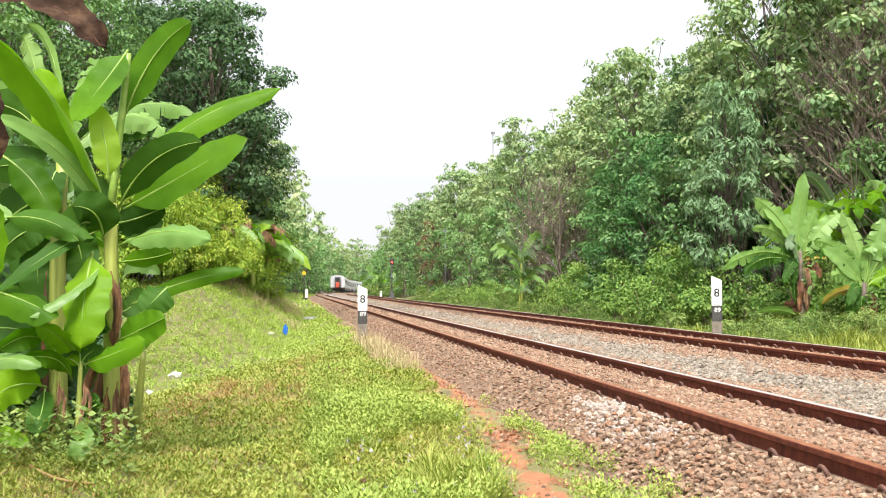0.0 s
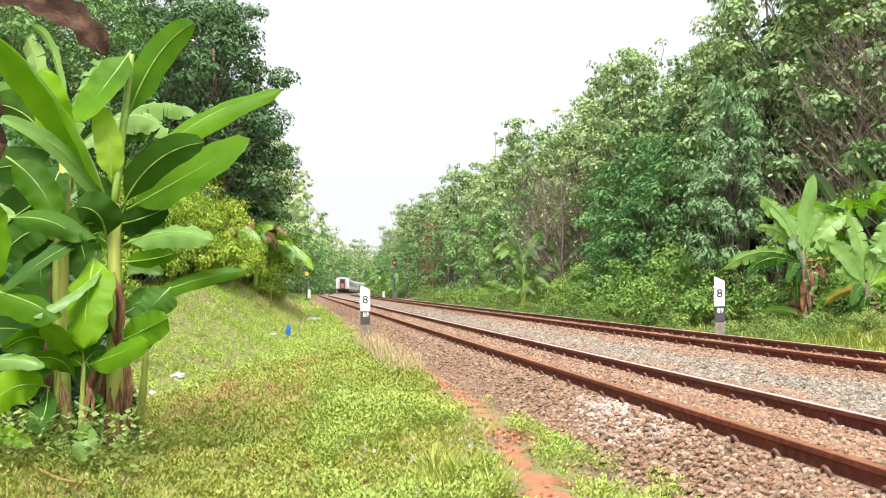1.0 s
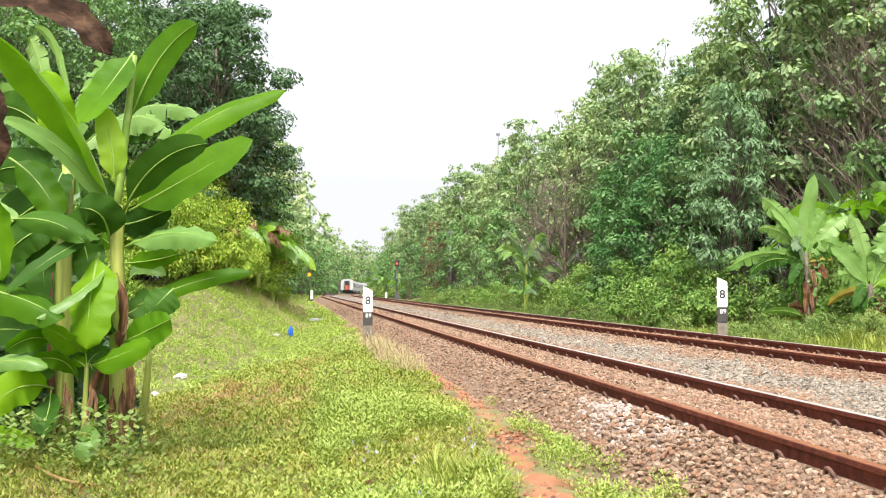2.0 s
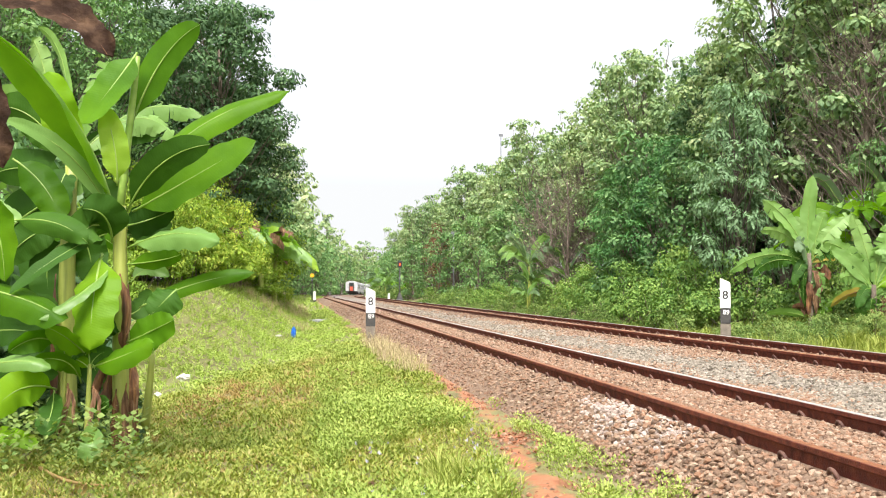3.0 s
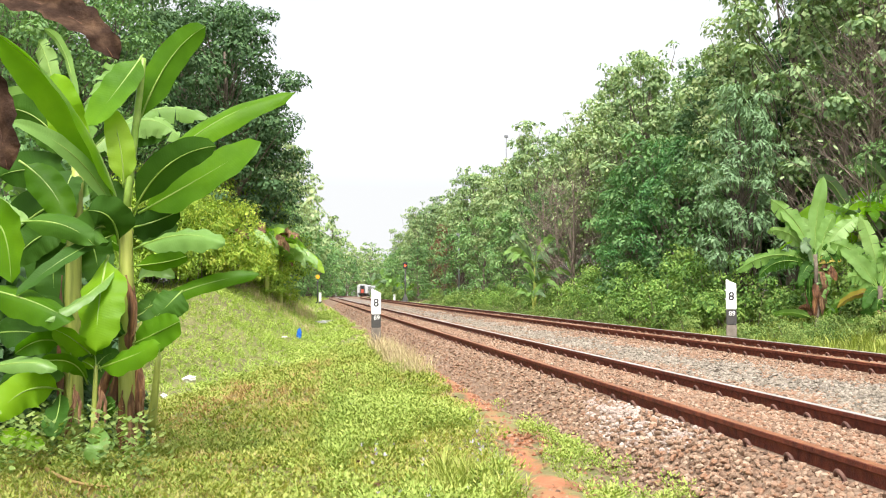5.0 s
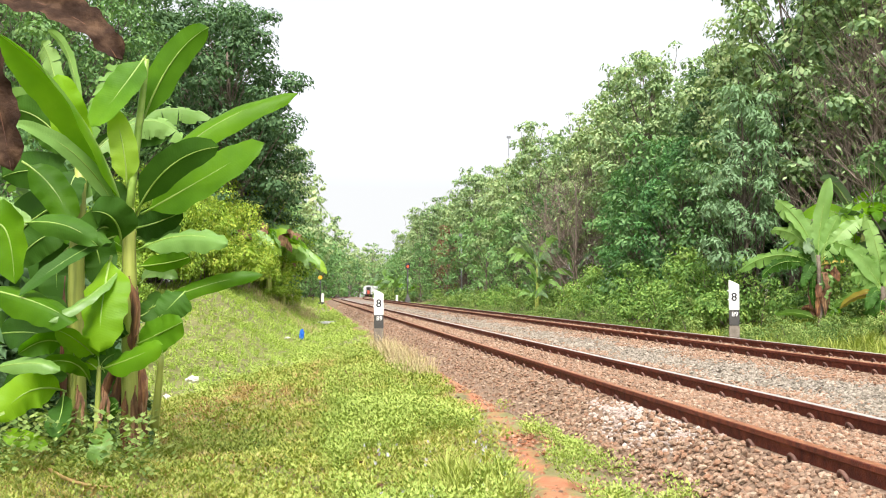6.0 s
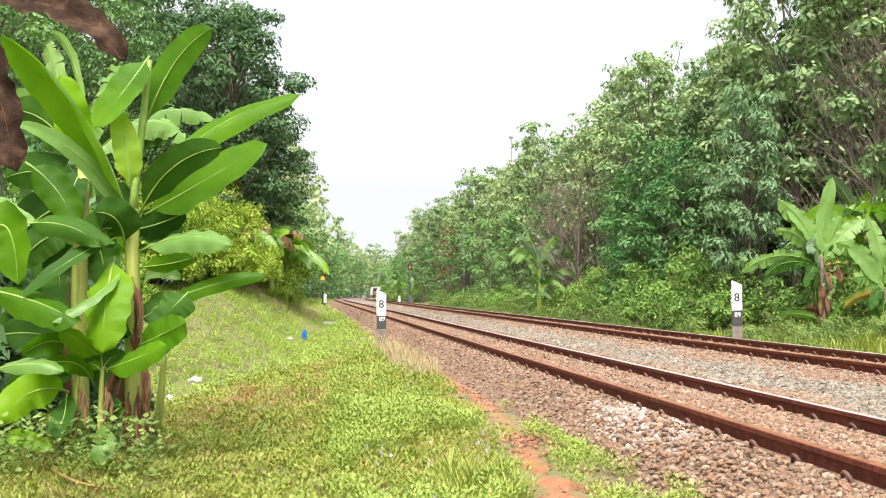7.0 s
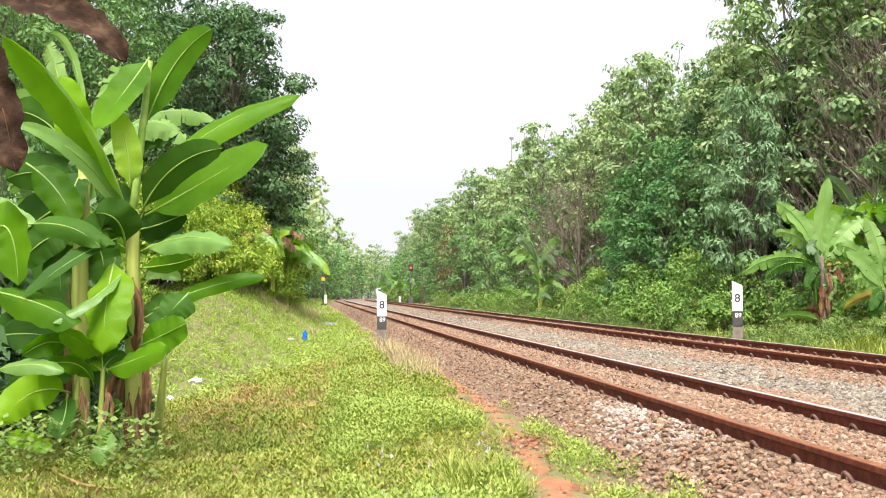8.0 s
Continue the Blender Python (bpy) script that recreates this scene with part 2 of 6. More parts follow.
def tube(points, radii, sides=6, cap=True):
    """A tube along points, as one chunk of quads (its ends pinched shut)."""
    p = np.asarray(points, float)
    r = np.broadcast_to(np.asarray(radii, float), (len(p),))
    if cap:
        p = np.vstack([p[:1], p, p[-1:]])
        r = np.concatenate([[1e-4], r, [1e-4]])
    t = np.gradient(p, axis=0)
    t[np.linalg.norm(t, axis=1) < 1e-9] = (0, 0, 1)
    t /= np.linalg.norm(t, axis=1)[:, None]
    ref = np.array([1.0, 0, 0]) if abs(t[len(t) // 2, 0]) < 0.8 else np.array([0, 1.0, 0])
    a = np.cross(t, ref)
    a /= np.linalg.norm(a, axis=1)[:, None] + 1e-12
    b = np.cross(t, a)
    ang = np.arange(sides) / sides * 2 * np.pi
    v = p[:, None] + r[:, None, None] * (np.cos(ang)[None, :, None] * a[:, None] + np.sin(ang)[None, :, None] * b[:, None])
    n = len(p)
    i, j = np.meshgrid(np.arange(n - 1), np.arange(sides), indexing="ij")
    k = (j + 1) % sides
    f = np.stack([i * sides + j, i * sides + k, (i + 1) * sides + k, (i + 1) * sides + j], -1).reshape(-1, 4)
    return v.reshape(-1, 3), f


def scatter(v, f, pos, rotz, scale, tilt=None, tiltdir=None, scale_z=None):
    """Copies of one small shape at many places, joined in one chunk."""
    v, f, pos = np.asarray(v, float), np.asarray(f, int), np.asarray(pos, float)
    n = len(pos)
    w = np.broadcast_to(v, (n, *v.shape)) * np.asarray(scale, float).reshape(n, 1, 1)
    if scale_z is not None:
        w = w * np.stack([np.ones(n), np.ones(n), scale_z], -1)[:, None, :]
    c, s = np.cos(rotz)[:, None], np.sin(rotz)[:, None]
    w = np.stack([w[..., 0] * c - w[..., 1] * s, w[..., 0] * s + w[..., 1] * c, w[..., 2]], -1)
    if tilt is not None:
        c, s = np.cos(tilt)[:, None], np.sin(tilt)[:, None]
        cd, sd = np.cos(tiltdir)[:, None], np.sin(tiltdir)[:, None]
        x, y, z = w[..., 0] * cd + w[..., 1] * sd, -w[..., 0] * sd + w[..., 1] * cd, w[..., 2]
        x, z = x * c + z * s, -x * s + z * c
        w = np.stack([x * cd - y * sd, x * sd + y * cd, z], -1)
    w = w + pos[:, None]
    return w.reshape(-1, 3), (f[None] + (np.arange(n) * len(v))[:, None, None]).reshape(-1, f.shape[1])


def leaf_cloud(rng, centres, radii, per, size, flat=0.75, droop=0.5, slim=0.5):
    """Many folded leaves round each centre, near the clump's skin, their faces turned outwards and up."""
    centres, radii = np.repeat(centres, per, 0), np.repeat(radii, per)
    n = len(centres)
    d = rng.normal(size=(n, 3))
    d[:, 2] = np.where(rng.uniform(size=n) < 0.5, np.abs(d[:, 2]), d[:, 2])
    d /= np.linalg.norm(d, axis=1)[:, None]
    p = centres + d * np.array([1, 1, flat]) * (radii * rng.uniform(0.35, 1.05, n) ** 0.5)[:, None]
    nor = d + np.array([0, 0, 0.55]) + rng.normal(scale=0.38, size=(n, 3))
    nor /= np.linalg.norm(nor, axis=1)[:, None]
    out = rng.normal(size=(n, 3)) + d * np.array([1.2, 1.2, 0])
    out[:, 2] -= 1.3 * droop
    out -= nor * np.sum(out * nor, 1)[:, None]
    out /= np.linalg.norm(out, axis=1)[:, None] + 1e-9
    side = np.cross(out, nor)
    p = p - out * size * 0.4
    s = (size * rng.uniform(0.6, 1.3, n))[:, None]
    tip = p + out * s
    mid = p + out * s * rng.uniform(0.42, 0.68, n)[:, None]
    fold = nor * s * 0.1
    a = mid + side * s * slim * 0.5 - fold * 0.6
    b = mid - side * s * slim * 0.5 - fold * 0.6
    tip = tip - nor * s * 0.15
    v = np.stack([p, a, tip, b], 1).reshape(-1, 3)
    i = np.arange(n)[:, None] * 4
    return v, np.concatenate([i + [0, 1, 2], i + [0, 2, 3]])


# ---- the lie of the land ----
def bend(y):
    """How far the line has swung to the right at y."""
    y = np.asarray(y, float)
    a = np.clip(y - 115, 0, 32)
    return a * a / 800 + 0.08 * np.clip(y - 147, 0, None) + 0.0006 * np.clip(y - 245, 0, None) ** 2


def fall(y):
    y = np.asarray(y, float)
    return -0.0085 * np.sqrt(np.clip(y - 170, 0, None) ** 2 + 25) + 0.0425


def smooth(a, b, x):
    t = np.clip((np.asarray(x, float) - a) / (b - a), 0, 1)
    return t * t * (3 - 2 * t)


def ground_z(x, y):
    x, y = np.asarray(x, float), np.asarray(y, float)
    u = x - bend(y)
    z = np.full(np.broadcast(u, y).shape, -0.55)
    z = z + 0.10 * smooth(-0.5, 1.8, u)
    foot = 0.1 + 1.2 * smooth(24, 50, y)
    bank = smooth(0, 1, (foot - u) / 3.6)
    z = z + 1.8 * bank * smooth(17, 34, y) * (1 - 0.7 * smooth(62, 100, y))
    edge = 13.5 + 3.6 * np.clip(u + 1.8, 0, 3)
    z = z - 0.26 * smooth(0, 3.0, y - edge) * (1 - smooth(0.7, 1.6, u))
    z = z - 0.12 * smooth(2.2, 2.6, u) - 0.02 * smooth(8.5, 9.3, u)
    z = z + 1.2 * smooth(10.5, 18, u)
    n = 0.022 * np.sin(5.3 * x + 1.1 * y) * np.sin(3.7 * y - 0.7 * x) * (y < 30) + 0.05 * np.sin(x * 1.7 + y * 0.6) + 0.04 * np.sin(x * 0.9 - y * 1.3 + 1) + 0.02 * np.sin(3.1 * x + 2.3 * y)
    off = (1 - smooth(1.2, 2.2, u)) + smooth(9.0, 9.8, u)
    z = z + n * off
    # a low hummock beside the trodden strip
    z = z + 0.16 * np.exp(-((x - 0.6) / 0.8) ** 2 - ((y - 15.5) / 2.2) ** 2)
    return z + fall(y) * (1 + 0 * x)


# ---- ground ----
def axis_steps(marks):
    out = [marks[0][0]]
    for (a, s), (b, e) in zip(marks, marks[1:]):
        x = a
        while x < b - 1e-6:
            x += s + (e - s) * (x - a) / (b - a)
            out.append(min(x, b))
    return np.unique(np.round(out, 4))


def ground():
    xs = axis_steps([(-1500, 200), (-60, 6), (-12, 0.5), (-5, 0.22), (2.6, 0.22), (3.2, 0.8), (9, 0.6), (10, 0.5), (16, 1.0), (60, 8), (1500, 200)])
    ys = axis_steps([(-300, 60), (-10, 2), (5, 0.22), (24, 0.25), (60, 0.8), (160, 2), (400, 20), (3000, 300)])
    x, y = np.meshgrid(xs, ys, indexing="ij")
    z = ground_z(x, y)
    rng = np.random.default_rng(3)
    u = x - bend(y)
    z = z + 0.03 * rng.normal(size=z.shape) * np.exp(-((u - 1.95) / 0.3) ** 2) * (y < 40) * (y > 4)
    z = z + rng.normal(scale=0.012, size=z.shape) * (np.abs(x) < 20) * (y < 60)
    i, j = np.meshgrid(np.arange(len(xs) - 1), np.arange(len(ys) - 1), indexing="ij")
    n = len(ys)
    f = np.stack([i * n + j, (i + 1) * n + j, (i + 1) * n + j + 1, i * n + j + 1], -1).reshape(-1, 4)
    m = material("soil_and_turf", [(0.08, 0.06, 0.028), (0.14, 0.125, 0.05), (0.18, 0.18, 0.065), (0.25, 0.17, 0.085)], 5.0, 0.95, big=0.5, big_scale=0.5, bump=0.9, bump_scale=18)
    nt = m.node_tree
    nd, ln = nt.nodes, nt.links
    b = nd["Principled BSDF"]
    turf = b.inputs["Base Color"].links[0].from_socket
    # red clay, trodden bare along the foot of the ballast
    co = nd.new("ShaderNodeTexCoord").outputs["Object"]
    sep = nd.new("ShaderNodeSeparateXYZ")
    ln.new(co, sep.inputs[0])
    nz = nd.new("ShaderNodeTexNoise")
    nz.inputs["Scale"].default_value, nz.inputs["Detail"].default_value = 2.6, 8.0
    ln.new(co, nz.inputs["Vector"])

    def op(kind, a, c, d=None):
        k = nd.new("ShaderNodeMath")
        k.operation = kind
        for s, v in zip(k.inputs, (a, c, d)):
            if v is None:
                continue
            if isinstance(v, (int, float)):
                s.default_value = v
            else:
                ln.new(v, s)
        return k.outputs[0]
    curve = nd.new("ShaderNodeFloatCurve")
    way = curve.mapping.curves[0]
    for k, (yy, xx) in enumerate(((0, 1.3), (7, 1.71), (8.7, 1.87), (10.5, 2.06), (13.4, 2.23), (18, 2.36), (25, 2.2), (33, 1.85), (43, 1.66), (60, 1.75))):
        if k < 2:
            way.points[k].location = (yy / 60, xx / 3)
        else:
            way.points.new(yy / 60, xx / 3)
    way.points[1].location = (7 / 60, 1.71 / 3)
    curve.mapping.update()
    ln.new(op("DIVIDE", sep.outputs[1], 60.0), curve.inputs["Value"])
    dist = op("ABSOLUTE", op("SUBTRACT", sep.outputs[0], op("MULTIPLY", curve.outputs[0], 3.0)), 0)
    edge = op("ADD", op("MULTIPLY", dist, -3.0), op("MULTIPLY", nz.outputs["Fac"], 2.6))
    mask = nd.new("ShaderNodeMapRange")
    mask.inputs["From Min"].default_value, mask.inputs["From Max"].default_value = 0.85, 1.3
    ln.new(edge, mask.inputs["Value"])
    clay = nd.new("ShaderNodeValToRGB")
    clay.color_ramp.elements[0].color, clay.color_ramp.elements[1].color = (0.22, 0.075, 0.035, 1), (0.44, 0.18, 0.09, 1)
    nz2 = nd.new("ShaderNodeTexNoise")
    nz2.inputs["Scale"].default_value, nz2.inputs["Detail"].default_value = 9.0, 6.0
    ln.new(co, nz2.inputs["Vector"])
    ln.new(nz2.outputs["Fac"], clay.inputs[0])
    mx = nd.new("ShaderNodeMixRGB")
    ln.new(mask.outputs[0], mx.inputs[0])
    ln.new(turf, mx.inputs[1])
    ln.new(clay.outputs[0], mx.inputs[2])
    ln.new(mx.outputs[0], b.inputs["Base Color"])
    return tagged(part("ground", [(np.stack([x, y, z], -1).reshape(-1, 3), f)], m, smooth=True), "grassy ground with a trodden strip of red clay", "ground", kind="structure")


ground()

RAILS = [3.10, 4.237, 7.03, 8.167]
RAISE = [0.0, 0.0, 0.045, 0.045]


def sweep(profile, x0, z0, ys):
    """A closed outline carried along the bending line."""
    p = np.asarray(profile, float)
    ys = np.asarray(ys, float)
    c = bend(ys) + x0
    v = np.stack([c[:, None] + p[None, :, 0], np.broadcast_to(ys[:, None], (len(ys), len(p))), fall(ys)[:, None] + z0 + p[None, :, 1]], -1)
    n, k = len(ys), len(p)
    i, j = np.meshgrid(np.arange(n - 1), np.arange(k), indexing="ij")
    q = (j + 1) % k
    f = np.stack([i * k + j, i * k + q, (i + 1) * k + q, (i + 1) * k + j], -1).reshape(-1, 4)
    return v.reshape(-1, 3), f


LINE = np.concatenate([np.arange(-30, 110, 5.0), np.arange(110, 420, 3.0)])


BED = [(2.25, -0.62), (2.42, -0.48), (2.80, -0.19), (3.0, -0.12), (4.9, -0.12), (5.3, -0.15), (6.7, -0.115), (7.0, -0.08), (8.5, -0.08), (8.75, -0.13), (9.35, -0.50), (9.4, -0.62)]


def ballast():
    m = material("ballast_bed", [(0.085, 0.052, 0.034), (0.16, 0.10, 0.066), (0.22, 0.148, 0.10), (0.28, 0.205, 0.148)], 30.0, 0.95, big=0.2, big_scale=0.6, bump=1.0, bump_scale=16)
    nd, ln = m.node_tree.nodes, m.node_tree.links
    b = nd["Principled BSDF"]
    tan = b.inputs["Base Color"].links[0].from_socket
    hsv = nd.new("ShaderNodeHueSaturation")
    hsv.inputs["Saturation"].default_value = 0.5
    hsv.inputs["Value"].default_value = 1.1
    ln.new(tan, hsv.inputs["Color"])
    sep = nd.new("ShaderNodeSeparateXYZ")
    co = nd.new("ShaderNodeTexCoord").outputs["Object"]
    ln.new(co, sep.inputs[0])
    nz = nd.new("ShaderNodeTexNoise")
    nz.inputs["Scale"].default_value, nz.inputs["Detail"].default_value = 2.5, 4.0
    ln.new(co, nz.inputs["Vector"])
    a = nd.new("ShaderNodeMath")
    a.operation = "SUBTRACT"
    ln.new(sep.outputs[0], a.inputs[0])
    a.inputs[1].default_value = 5.6
    c = nd.new("ShaderNodeMath")
    c.operation = "ABSOLUTE"
    ln.new(a.outputs[0], c.inputs[0])
    d = nd.new("ShaderNodeMath")
    d.operation = "SUBTRACT"
    ln.new(nz.outputs["Fac"], d.inputs[0])
    ln.new(c.outputs[0], d.inputs[1])
    r = nd.new("ShaderNodeMapRange")
    r.inputs["From Min"].default_value, r.inputs["From Max"].default_value = -0.55, -0.25
    ln.new(d.outputs[0], r.inputs["Value"])
    mx = nd.new("ShaderNodeMixRGB")
    ln.new(r.outputs[0], mx.inputs[0])
    ln.new(tan, mx.inputs[1])
    ln.new(hsv.outputs[0], mx.inputs[2])
    ln.new(mx.outputs[0], b.inputs["Base Color"])
    ob = part("ballast_bed", [sweep(BED, 0, 0, LINE)], m)
    return tagged(ob, "stone ballast bed of a double track, tan and grey", "ballast", kind="structure")


bed = ballast()


def rail(x0, z0, bright):
    h = [(-0.036, -0.003), (-0.033, 0.0), (0.033, 0.0), (0.036, -0.003), (0.036, -0.034), (0.012, -0.048), (0.009, -0.125), (0.025, -0.142), (0.065, -0.150), (0.065, -0.162),
         (-0.065, -0.162), (-0.065, -0.150), (-0.025, -0.142), (-0.009, -0.125), (-0.012, -0.048), (-0.036, -0.034)]
    ob = tagged(part("rail", [sweep(h[::-1], x0, z0, LINE)], M["rust"]), "long rusty brown steel rail on stone ballast", "rail", group="rails of the double track")
    top = [(-0.031, 0.0005), (-0.028, 0.003), (0.028, 0.003), (0.031, 0.0005)]
    part("running_surface", [sweep(top[::-1], x0, z0, LINE)], M["steel"] if bright else M["rust_top"], ob, "polished steel top" if bright else "orange-brown worn top")
    return ob


def clip_mesh():
    """A bent spring clip, bulging up over the rail's foot."""
    a = np.linspace(0, np.pi, 9)
    loop = np.stack([-0.085 - 0.035 * np.sin(a) * 0.6, 0.055 * np.cos(a), -0.135 + 0.055 * np.sin(a)], -1)
    pts = np.vstack([[(-0.05, 0.05, -0.140)], loop, [(-0.13, -0.06, -0.150)]])
    return mesh_of("spring_clip", [tube(pts * np.array([1, 0.85, 1]) + np.array([0, 0, 0.012]), 0.014, 6)], M["clip"], True)


clip = clip_mesh()
rails = [rail(x, z, k in (1, 3)) for k, (x, z) in enumerate(zip(RAILS, RAISE))]
for k, (x, z) in enumerate(zip(RAILS, RAISE)):
    for n in range(92):
        y = 4.2 + 0.6 * n + 0.13 * k
        for side in (1, -1):
            if side == -1 and n > 40:
                continue
            c = part("spring_clip", clip, None, rails[k])
            c.matrix_basis = Matrix.Translation((x, y, z)) @ (Matrix.Identity(4) if side == 1 else Matrix.Rotation(math.pi, 4, "Z"))


# ---- marker posts, signals, mast ----
def post(x, y, z, h, turn):
    """Concrete hectometre post: white head with a slanted top, black neck, bare foot."""
    e = tagged(new("kilometre_post"), "concrete kilometre post painted white over black, numbered 8", "post", group="kilometre posts")
    e.matrix_basis = pose(x, y, z, 0, 0, turn)
    w, d = 0.117, 0.075

    def prism(z0, z1, cut=0.0):
        bm = box(-w, w, -d, d, z0, z1)
        for v in bm.verts:
            if cut and v.co.z > z1 - 0.01 and v.co.x > 0:
                v.co.z -= cut
        bmesh.ops.bevel(bm, geom=bm.edges[:], offset=0.012, segments=2, affect="EDGES")
        return bm
    part("foot", prism(-0.5, h * 0.29), M["concrete"], e, "bare grey concrete foot")
    part("neck", prism(h * 0.29 + 0.001, h * 0.53), M["black"], e, "black painted neck")
    part("head", prism(h * 0.53 + 0.001, h, 0.11), M["white"], e, "white painted head with a slanted top")
    for body, size, px, pz, mat in (("8", 0.27, 0.0, h * 0.675, "digit"), ("89", 0.15, 0.015, h * 0.435, "white")):
        cu = bpy.data.curves.new("digits", "FONT")
        cu.body, cu.size, cu.extrude, cu.align_x = body, size, 0.002, "CENTER"
        cu.offset = 0.004 if size > 0.2 else 0.001
        ob = new("numeral", cu)
        cu.materials.append(M[mat])
        ob.parent = e
        ob.matrix_basis = pose(px, -d - 0.003, pz, 90, 0, 0)
    for k in range(2):
        b = part("peg", box(-w - 0.03, -w + 0.01, -0.02, 0.02, h * (0.68 + 0.14 * k), h * (0.68 + 0.14 * k) + 0.03, 0.006), M["white"], e)
    return e


post(1.785, 24.9, -0.36, 1.36, -4)
post(9.95, 22.6, -0.30, 1.51, -22)


def small_post(x, y, h):
    e = tagged(new("marker_post"), "small white concrete marker post beside the track", "post", group="small marker posts")
    e.matrix_basis = pose(x, y, float(ground_z(x, y)) - 0.03)
    bm = box(-0.13, 0.13, -0.1, 0.1, 0, h, 0.03)
    part("shaft", bm, M["white"], e)
    part("base_block", box(-0.16, 0.16, -0.13, 0.13, -0.2, h * 0.25, 0.02), M["black"], e, "dark base")


small_post(1.75, 104, 1.2)
small_post(10.6, 118, 1.0)


def disc_sign(x, y, top):
    g = float(ground_z(x, y))
    e = tagged(new("disc_sign"), "round yellow disc sign on a thin dark pole", "sign")
    e.matrix_basis = pose(x, y, g)
    part("pole", [tube([(0, 0, -0.3), (0, 0, top - g)], 0.05, 8)], M["dark_grey"], e, smooth=True)
    part("disc", [tube([(0, -0.06, top - g), (0, -0.10, top - g)], [0.2, 0.2], 20)], M["yellow_sign"], e, "yellow disc")
    part("number_plate", box(-0.1, 0.1, -0.08, -0.05, top - g - 0.55, top - g - 0.38, 0.01), M["coach_grey"], e)
    part("base_block", box(-0.22, 0.22, -0.2, 0.2, -0.2, 0.25, 0.03), M["dark_grey"], e)


disc_sign(1.5, 104, 2.32)


def signal(x, y, top):
    g = float(ground_z(x, y))
    e = tagged(new("railway_signal"), "slim railway light signal showing red", "signal")
    e.matrix_basis = pose(x, y, g)
    t = top - g
    part("mast", [tube([(0, 0, -0.3), (0, 0, t - 0.4)], 0.07, 8)], M["dark_grey"], e, smooth=True)
    part("backplate", box(-0.23, 0.23, -0.06, 0.02, t - 0.42, t + 0.3, 0.07), M["dark_grey"], e, "black backing plate")
    part("lamp", [tube([(0, -0.05, t - 0.1), (0, -0.12, t - 0.1)], [0.10, 0.08], 14)], M["lamp_red"], e, "glowing red lamp")
    part("hood", [tube([(0, -0.06, t + 0.13), (0, -0.4, t + 0.10)], [0.10, 0.08], 8)], M["dark_grey"], e)
    bm = bmesh.new()
    bmesh.ops.create_cone(bm, cap_ends=True, segments=4, radius1=0.65, radius2=0.12, depth=1.3, matrix=Matrix.Translation((0, 0, 0.6)) @ Matrix.Rotation(math.pi / 4, 4, "Z"))
    part("footing", bm, M["dark_grey"], e, "dark pyramid footing")
    part("plate", box(-0.07, 0.07, -0.1, -0.07, t - 1.7, t - 1.35, 0.01), M["coach_grey"], e)


signal(10.56, 105, 3.6)


def mast(x, y, top):
    g = float(ground_z(x, y))
    e = tagged(new("thin_mast"), "thin grey mast rising over the trees", "mast")
    e.matrix_basis = pose(x, y, g)
    part("pole", [tube([(0, 0, -0.3), (0, 0, top - g)], [0.09, 0.05], 8)], M["coach_grey"], e, smooth=True)
    part("head", box(-0.2, 0.2, -0.08, 0.08, top - g - 0.15, top - g + 0.1, 0.03), M["coach_grey"], e)


mast(19.5, 96, 15.9)
mast(13.6, 88, 5.9)


